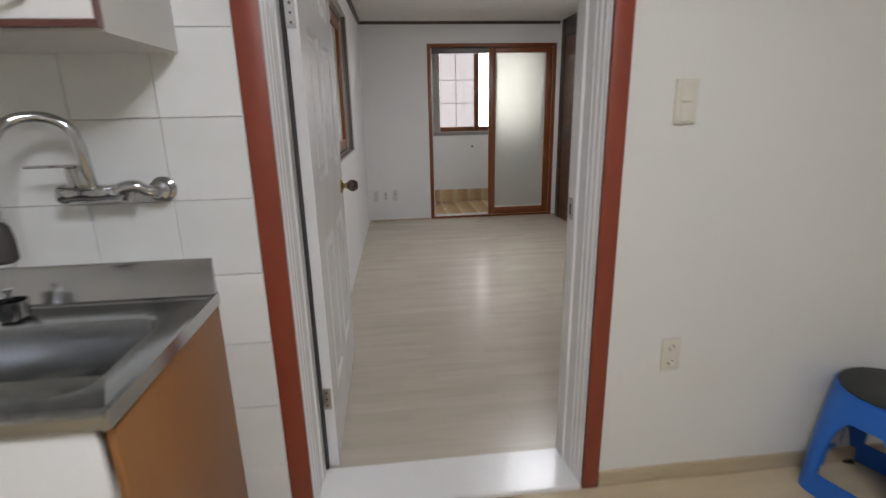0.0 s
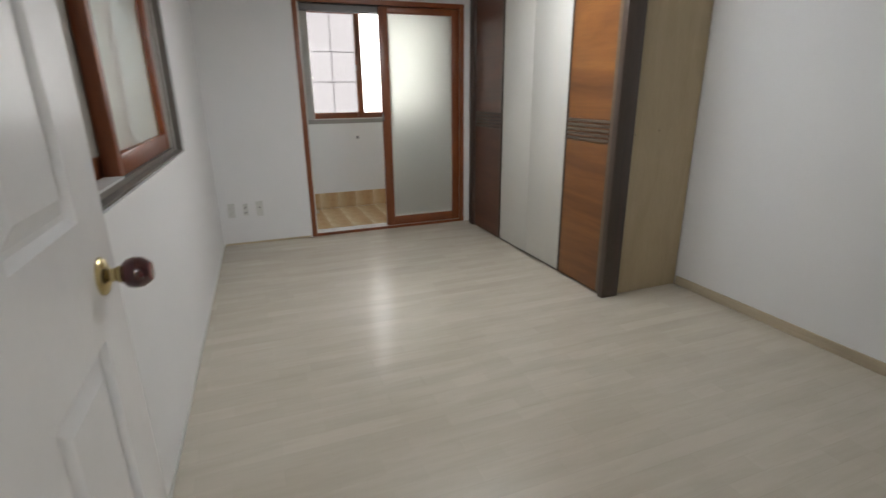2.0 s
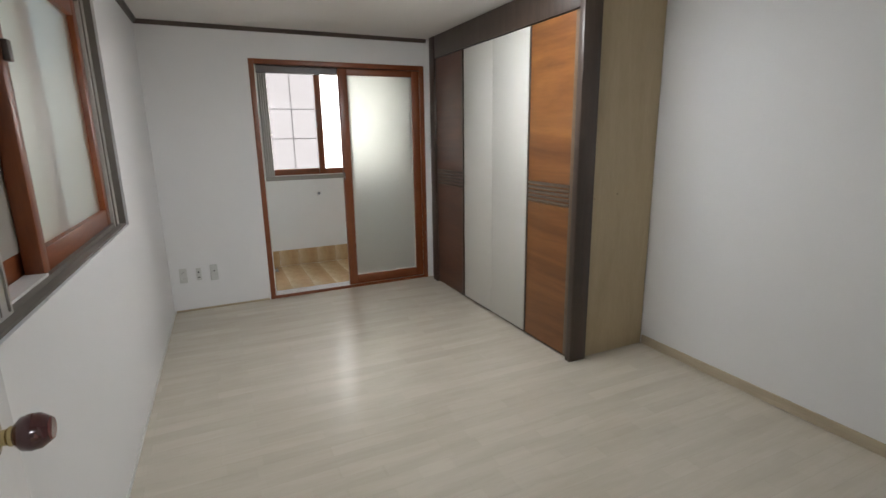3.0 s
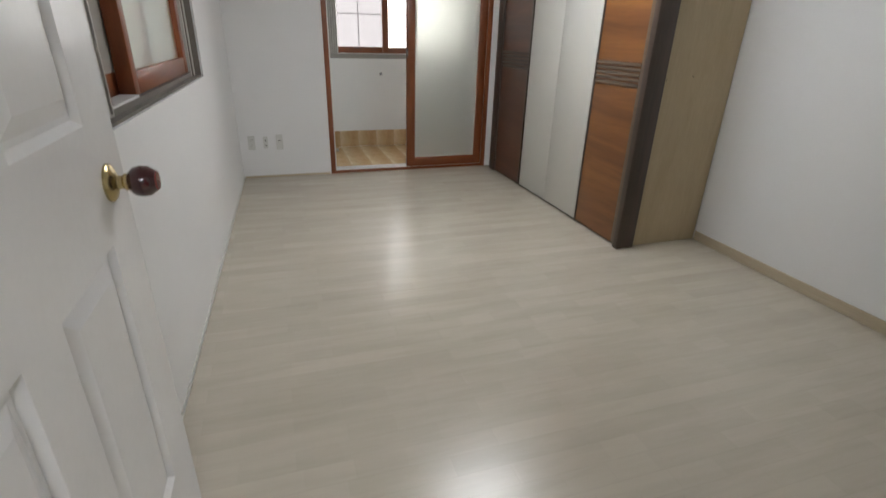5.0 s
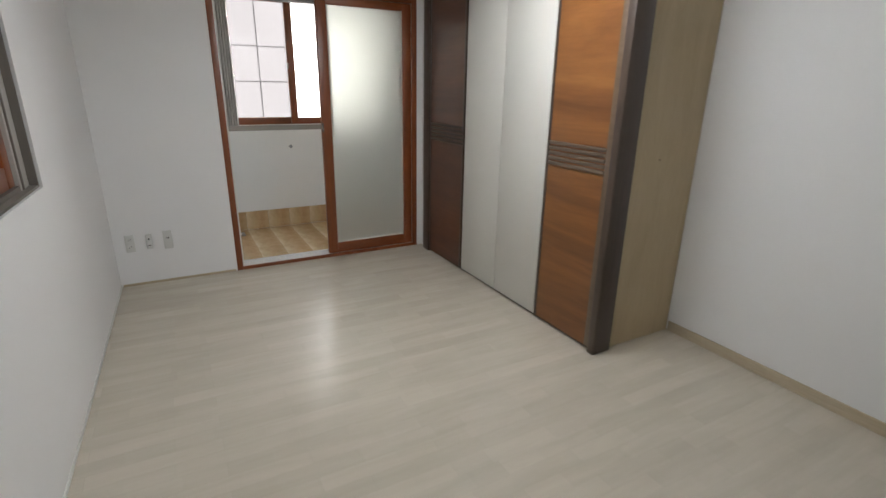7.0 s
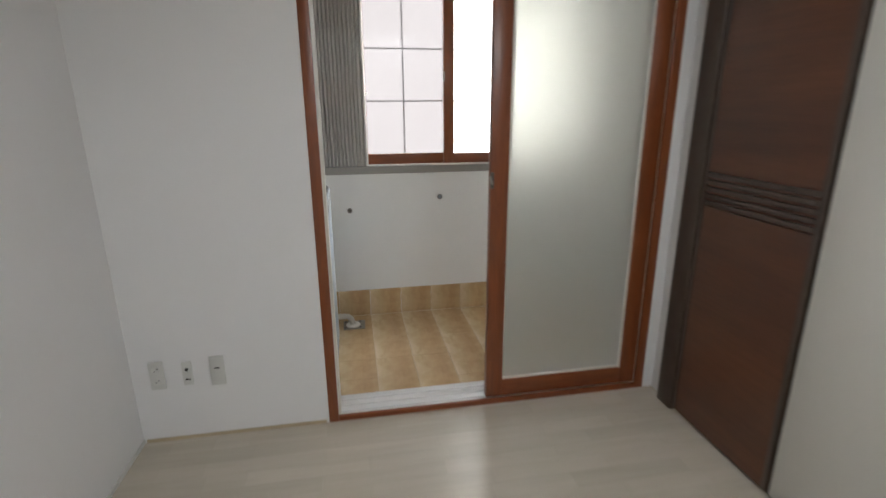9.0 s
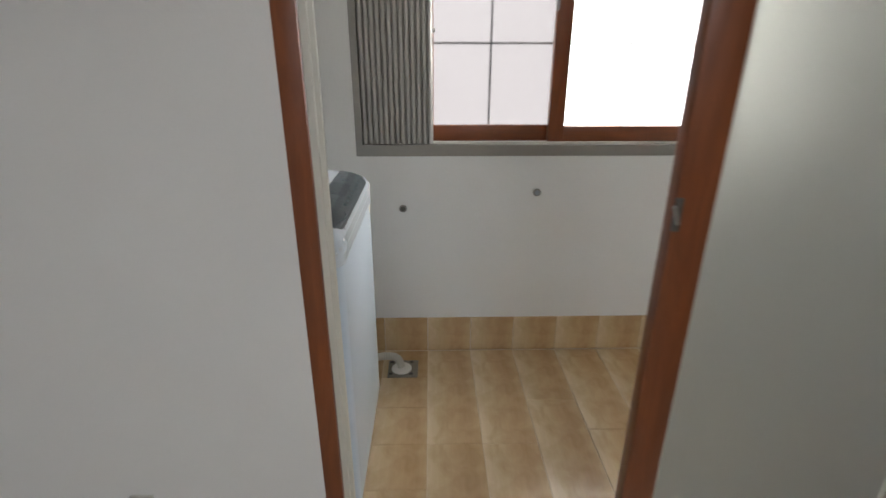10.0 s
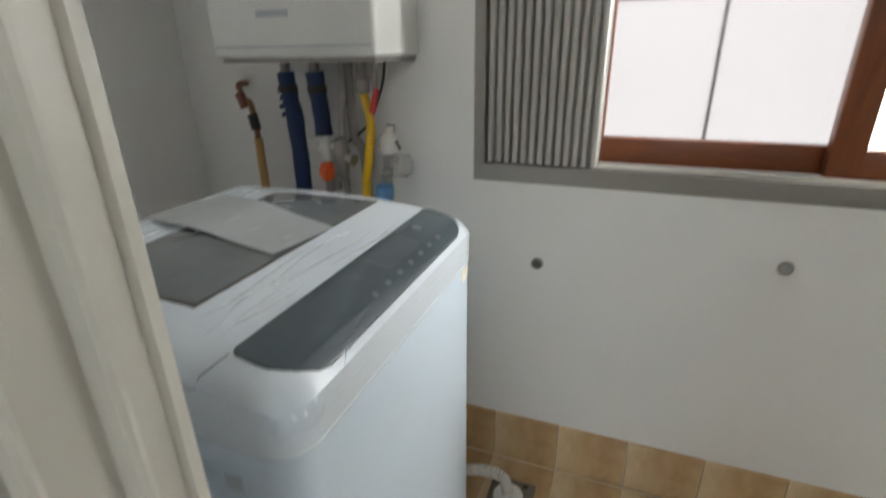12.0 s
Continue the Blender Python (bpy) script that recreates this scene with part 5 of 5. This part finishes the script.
for k, (cx, ca, cb, swing, rr) in enumerate(((0.794, 6.885, 6.965, 0.004, 0.0016), (0.806, 6.865, 6.915, 0.002, 0.0022))):
    crease(cx, ca, cb, swing, rr, k + 11)

# raised lines round the front of the cover
for zl, rl in ((0.842, 0.0016), (0.8085, 0.0026)):
    pts = [(0.56, Y0 + 0.0012, zl + 0.016), (0.66, Y0 + 0.0012, zl + 0.006), (X1 - 0.055, Y0 + 0.0012, zl)]
    pts += [(X1 - 0.05 + 0.0490 * math.cos(radians(w)), Y0 + 0.05 + 0.0490 * math.sin(radians(w)), zl) for w in (-80, -60, -40, -20, -5)]
    pts += [(X1 - 0.001, Y0 + 0.10, zl), (X1 - 0.001, Y1 - 0.10, zl), (X1 - 0.001, Y1 - 0.06, zl)]
    part("moulding", tube(pts, rl, 8, 3), M_WMTOP, wm)

# the machine stands a little nearer the door and taller than its drawing
for ob in (wm, paper, film):
    x, y, z = ob.location
    ob.location = (x - 0.020, y - 0.027, -0.01 + (z + 0.01) * 1.04)
    ob.scale = (1, 1, 1.04)

# drain and hose
dr = base("floor_drain", 0.870, 7.530, -0.01, "square metal floor drain with a round cap", "drain")
part("grate", block(0.808, 0.945, 7.462, 7.592, -0.01, -0.005, 0.002), M_DRAIN, dr)
part("ring", lathe([(0.046, -0.006), (0.046, -0.001), (0.040, 0.001), (0.034, -0.001)], (0.870, 7.525, 0), "z"), M_PLWHITE, dr, "white plastic cap")
for sx in (-1, 1):
    for sy in (-1, 1):
        part("slot", boxes((0.868 + sx * 0.046 - 0.008, 0.868 + sx * 0.046 + 0.008, 7.531 + sy * 0.045 - 0.008, 7.531 + sy * 0.045 + 0.008, -0.006, -0.004)), M_SLOT, dr)
solo("drain_hose", tube([(0.60, 7.50, 0.035), (0.70, 7.52, 0.045), (0.785, 7.545, 0.050), (0.848, 7.546, 0.040), (0.870, 7.527, 0.000)], 0.016, 14, 6, 0.0028, 0.004), M_HOSE, "ribbed off-white washing machine drain hose", "hose", at=(0.868, 7.50, 0.0))

# ---- boiler and its pipes ----
bo = base("gas_boiler", 0.32, BACK, 1.26, "white wall-hung gas boiler above the washing machine", "boiler")
part("casing", block(0.094, 0.550, 7.445, BACK - 0.002, 1.262, 1.98, 0.012, 3), M_BOILER, bo)
part("lower_lip", boxes((0.106, 0.54, 7.44, 7.446, 1.285, 1.288)), M_FAINT, bo)
part("base_plate", block(0.106, 0.538, 7.46, BACK - 0.004, 1.250, 1.264, 0.002), M_VALVEGREY, bo)
part("logo_bar", boxes((0.24, 0.33, 7.4435, 7.4462, 1.35, 1.365)), M_FAINT, bo)
part("side_label", boxes((0.5465, 0.5495, 7.50, 7.53, 1.33, 1.42)), M_PAPER, bo)
part("flue", rods(((0.33, 7.58, 1.97), (0.33, 7.58, 2.26), 0.05)), M_STEEL, bo)

PY = 7.60
for px, tilt, low in ((0.190, 0.012, 0.62), (0.284, 0.006, 1.055)):
    pp = base("water_pipe", px, PY, 1.0, "water pipe wrapped in dark blue insulation", "pipe", "insulated pipes")
    wrap = tube([(px - 0.006, PY, 1.225), (px - 0.001, PY, 1.15), (px + tilt * 0.7, PY, 1.07), (px + tilt * 1.1, PY, low)], 0.0235, 14, 12)
    for v in wrap.verts:
        q = v.co * 26
        d = Vector((v.co.x - px - tilt * 0.6, v.co.y - PY, 0))
        v.co += d.normalized() * 0.0035 * noise.noise(q) if d.length > 1e-5 else Vector()
    part("insulation", wrap, M_BLUEWRAP, pp)
    part("stub", rods(((px - 0.006, PY, 1.20), (px - 0.006, PY, 1.252), 0.013)), M_VALVEGREY, pp)
    part("tape", tube([(px - 0.004, PY, 1.19), (px - 0.003, PY, 1.17)], 0.0262, 14, 2), M_CABLE, pp)
    for k in range(4):
        flap = block(px - 0.026 - 0.004 * (k % 2), px - 0.004, PY - 0.014, PY - 0.010, 1.105 + 0.022 * k, 1.119 + 0.022 * k, 0.001)
        if low < 1:
            part("torn_flap", flap, M_BLUEWRAP, pp)
        else:
            flap.free()
    if low > 1:
        part("bare_pipe", rods(((px + tilt, PY, 1.06), (px + tilt, PY, 0.62), 0.011)), M_VALVEGREY, pp)
SHIFT = -0.026          # the group of pipes sits a little further from the window


def shifted(bm):
    bmesh.ops.translate(bm, verts=bm.verts, vec=(SHIFT, 0, 0))
    return bm


def hung(name, bm, material, parent, label=""):
    return part(name, shifted(bm), material, parent, label)


cpipe = base("copper_pipe", 0.09, PY + 0.05, 1.0, "old reddish copper pipe with a dark joint and ochre sleeve", "pipe")
part("pipe", tube([(-0.028, BACK - 0.01, 1.19), (-0.013, 7.63, 1.185), (0.01, 7.62, 1.15), (0.037, 7.62, 1.08), (0.04, 7.62, 0.62)], 0.009, 12), M_COPPER, cpipe)
part("joint", rods(((0.03, 7.62, 1.105), (0.038, 7.62, 1.06), 0.015)), M_GASKET, cpipe)
part("sleeve", rods(((0.0395, 7.62, 1.035), (0.0405, 7.62, 0.86), 0.013)), M_OCHRE, cpipe)
part("tag", rods(((0.002, 7.61, 1.165), (0.016, 7.61, 1.125), 0.013)), M_RUST, cpipe)
gp = base("gas_hose", 0.46, 7.60, 1.1, "yellow gas hose hanging from the boiler", "hose")
hung("hose", tube([(0.448, 7.60, 1.175), (0.462, 7.595, 1.13), (0.468, 7.59, 1.08), (0.455, 7.59, 0.99), (0.436, 7.60, 0.90), (0.43, 7.61, 0.60)], 0.0125, 14), M_YELLOW, gp)
hung("coupling", lathe([(0.013, 1.17), (0.019, 1.175), (0.019, 1.205), (0.014, 1.21), (0.014, 1.252)], (0.447, 7.60, 0), "z", 12), M_VALVEGREY, gp, "dull metal coupling")
v1 = base("boiler_valve", 0.32, 7.585, 0.99, "white lever valve with an orange knob", "valve")
hung("pipe", tube([(0.383, 7.61, 1.25), (0.383, 7.61, 1.16), (0.372, 7.605, 1.08), (0.372, 7.605, 0.62)], 0.0095, 12), M_VALVEGREY, v1)
hung("tee", rods(((0.30, 7.59, 1.03), (0.385, 7.60, 1.035), 0.015), ((0.326, 7.585, 1.06), (0.326, 7.585, 0.99), 0.015)), M_PLWHITE, v1)
hung("lever", block(0.285, 0.333, 7.565, 7.577, 1.045, 1.060, 0.003), M_PLWHITE, v1, "white plastic lever")
hung("knob", lathe([(0.014, 0.935), (0.019, 0.945), (0.020, 0.975), (0.015, 0.985)], (0.326, 7.58, 0), "z", 14), M_ORANGE, v1, "orange knob")
hung("nut", rods(((0.36, 7.59, 1.036), (0.385, 7.59, 1.037), 0.020), seg=6), M_VALVEGREY, v1)
hung("valve_body", lathe([(0.010, 0.955), (0.017, 0.965), (0.017, 0.985), (0.023, 0.995), (0.023, 1.022), (0.016, 1.032), (0.016, 1.05), (0.010, 1.056)], (0.374, 7.588, 0), "z", 10), M_VALVEGREY, v1, "dark metal valve body")
hung("branch", rods(((0.372, 7.588, 1.008), (0.412, 7.578, 1.000), 0.012), ((0.408, 7.578, 1.000), (0.420, 7.575, 0.998), 0.016), seg=8), M_NICKEL, v1)
hung("union", rods(((0.330, 7.598, 0.955), (0.374, 7.598, 0.930), 0.011), ((0.345, 7.598, 0.985), (0.345, 7.598, 0.905), 0.013), seg=8), M_VALVEGREY, v1)
for k in range(5):
    w = radians(72 * k)
    hung("lobe", ball((0.326 + 0.016 * math.cos(w), 7.58 + 0.016 * math.sin(w), 0.962), 0.008, (1, 1, 1.7), 8), M_ORANGE, v1)
v2 = base("gas_cock", 0.51, 7.62, 1.0, "gas shut-off cock with a clear round cover", "valve")
hung("body", tube([(0.503, 7.64, 1.09), (0.506, 7.63, 1.05), (0.506, 7.63, 1.0), (0.492, 7.63, 0.95), (0.488, 7.63, 0.62)], 0.0125, 12), M_VALVEGREY, v2)
hung("housing", lathe([(0.016, 1.01), (0.024, 1.015), (0.026, 1.045), (0.020, 1.062), (0.011, 1.07), (0.010, 1.085)], (0.508, 7.62, 0), "z", 16), M_PLWHITE, v2)
hung("cover", lathe([(0.004, 0.0), (0.026, 0.006), (0.031, 0.018), (0.031, 0.034), (0.022, 0.042)], (0.528, 7.61, 0.985), "x", 18), M_CLEARPL, v2, "clear round cover")
hung("cap", lathe([(0.022, 0.885), (0.026, 0.892), (0.026, 0.922), (0.018, 0.93)], (0.489, 7.61, 0), "z", 16), M_LIGHTBLUE, v2, "light blue cap")
hung("nut", rods(((0.503, 7.622, 0.978), (0.501, 7.622, 1.006), 0.019), seg=6), M_NICKEL, v2)
hung("fitting", rods(((0.495, 7.618, 0.935), (0.498, 7.618, 0.972), 0.015), ((0.485, 7.612, 0.952), (0.525, 7.605, 0.966), 0.010), seg=10), M_NICKEL, v2, "bright metal fitting")
hung("clip", rods(((0.535, 7.60, 1.052), (0.548, 7.60, 1.03), 0.004)), M_SLOT, v2)
solo("condensate_pipe", shifted(tube([(0.39, 7.63, 1.25), (0.39, 7.63, 1.15), (0.395, 7.63, 1.05), (0.415, 7.64, 0.98), (0.42, 7.65, 0.62)], 0.013, 12)), M_VALVEGREY, "dull metal pipe behind the valves", "pipe", at=(0.39, 7.63, 1.0))
solo("boiler_cable", shifted(tube([(0.515, 7.60, 1.25), (0.512, 7.59, 1.20), (0.49, 7.585, 1.14), (0.45, 7.61, 1.09), (0.40, 7.63, 1.055), (0.34, 7.64, 1.02), (0.27, 7.66, 0.99), (0.262, 7.67, 0.62)], 0.004, 8)), M_CABLE, "thin black cable hanging under the boiler", "cable", at=(0.45, 7.61, 1.09))
rv = base("relief_valve", 0.49, 7.59, 1.17, "small red-handled valve under the boiler", "valve")
hung("stem", rods(((0.486, 7.60, 1.252), (0.484, 7.595, 1.14), 0.007)), M_VALVEGREY, rv)
hung("handle", rods(((0.497, 7.585, 1.185), (0.482, 7.58, 1.125), 0.0085)), M_RED, rv, "red handle")


# ---- tiles, last ----
def tile_mesh(name, w, h, t, material, axis):
    """One tile with eased edges, its origin in the middle of its back."""
    bm = bmesh.new()
    e = 0.0012
    ring0 = [(-w / 2, -h / 2), (w / 2, -h / 2), (w / 2, h / 2), (-w / 2, h / 2)]
    ring1 = [(-w / 2 + e, -h / 2 + e), (w / 2 - e, -h / 2 + e), (w / 2 - e, h / 2 - e), (-w / 2 + e, h / 2 - e)]
    put = (lambda a, b, c: (a, b, c)) if axis == "z" else (lambda a, b, c: (a, -c, b))
    r0 = [bm.verts.new(put(a, b, 0)) for a, b in ring0]
    r1 = [bm.verts.new(put(a, b, t - e)) for a, b in ring0]
    r2 = [bm.verts.new(put(a, b, t)) for a, b in ring1]
    for p, q in ((r0, r1), (r1, r2)):
        for k in range(4):
            bm.faces.new((p[k], p[(k + 1) % 4], q[(k + 1) % 4], q[k]))
    bm.faces.new(r2)
    bm.faces.new(r0[::-1])
    return mesh_of(name, bm, material)


def tile(me, parent, x, y, z):
    ob = new("tile", me)
    ob.parent = parent
    ob.location = Vector((x, y, z)) - root_place(parent)
    return ob


# balcony floor and skirting
P = 0.207
fb = setting("floor_balcony", boxes((-0.5, 3.4, BY - 0.02, BACK, -0.06, -0.0125)), M_GROUT, "wood-look ceramic floor tiles in pale grout", "floor")
sizes = {}


def sized(w, h, t, mat, axis):
    key = (round(w, 4), round(h, 4), t, axis)
    if key not in sizes:
        sizes[key] = tile_mesh("tile", w, h, t, mat, axis)
    return sizes[key]


XL, XR, TX = -0.265, 2.995, 0.990
i0 = int(math.floor((XL - TX) / P))
for i in range(i0, 12):
    xa, xb = max(XL, TX + i * P), min(XR, TX + (i + 1) * P)
    if xb - xa < 0.02:
        continue
    if i < 0:
        ys = [BACK - 0.012, 7.468, 7.262, 7.056, 6.85, BY + 0.037]
    else:
        cut = (7.055, 7.052, 7.30, 7.12)[i % 4]
        ys = [BACK - 0.012, cut, BY + 0.037] if cut < 7.2 else [BACK - 0.012, cut, cut - 0.5, BY + 0.037]
    for ya, ybb in zip(ys[1:], ys[:-1]):
        if ybb - ya > 0.012:
            tile(sized(xb - xa - 0.0018, ybb - ya - 0.0012, 0.0025, M_TILE, "z"), fb, (xa + xb) / 2, (ya + ybb) / 2, -0.0125)
    tile(sized(xb - xa - 0.002, 0.178, 0.009, M_TILE, "y"), balcony_wall, (xa + xb) / 2, BACK, 0.0795)

# white kitchen wall tiles
wt = setting("wall_tiles", boxes((-1.748, -0.100, KY - 0.005, KY - 0.001, 0.0, CEIL)), M_GROUTW, "white glazed kitchen wall tiles", "wall")
rows_z = [0.0] + [0.209 + 0.216 * k for k in range(10)] + [CEIL]
cols_x = [-0.101] + [-0.309 - 0.216 * k for k in range(7)] + [-1.747]
for za, zb in zip(rows_z[:-1], rows_z[1:]):
    for xb, xa in zip(cols_x[:-1], cols_x[1:]):
        tile(sized(xb - xa - 0.0022, zb - za - 0.0022, 0.005, M_WTILE, "y"), wt, (xa + xb) / 2, KY - 0.005, (za + zb) / 2)
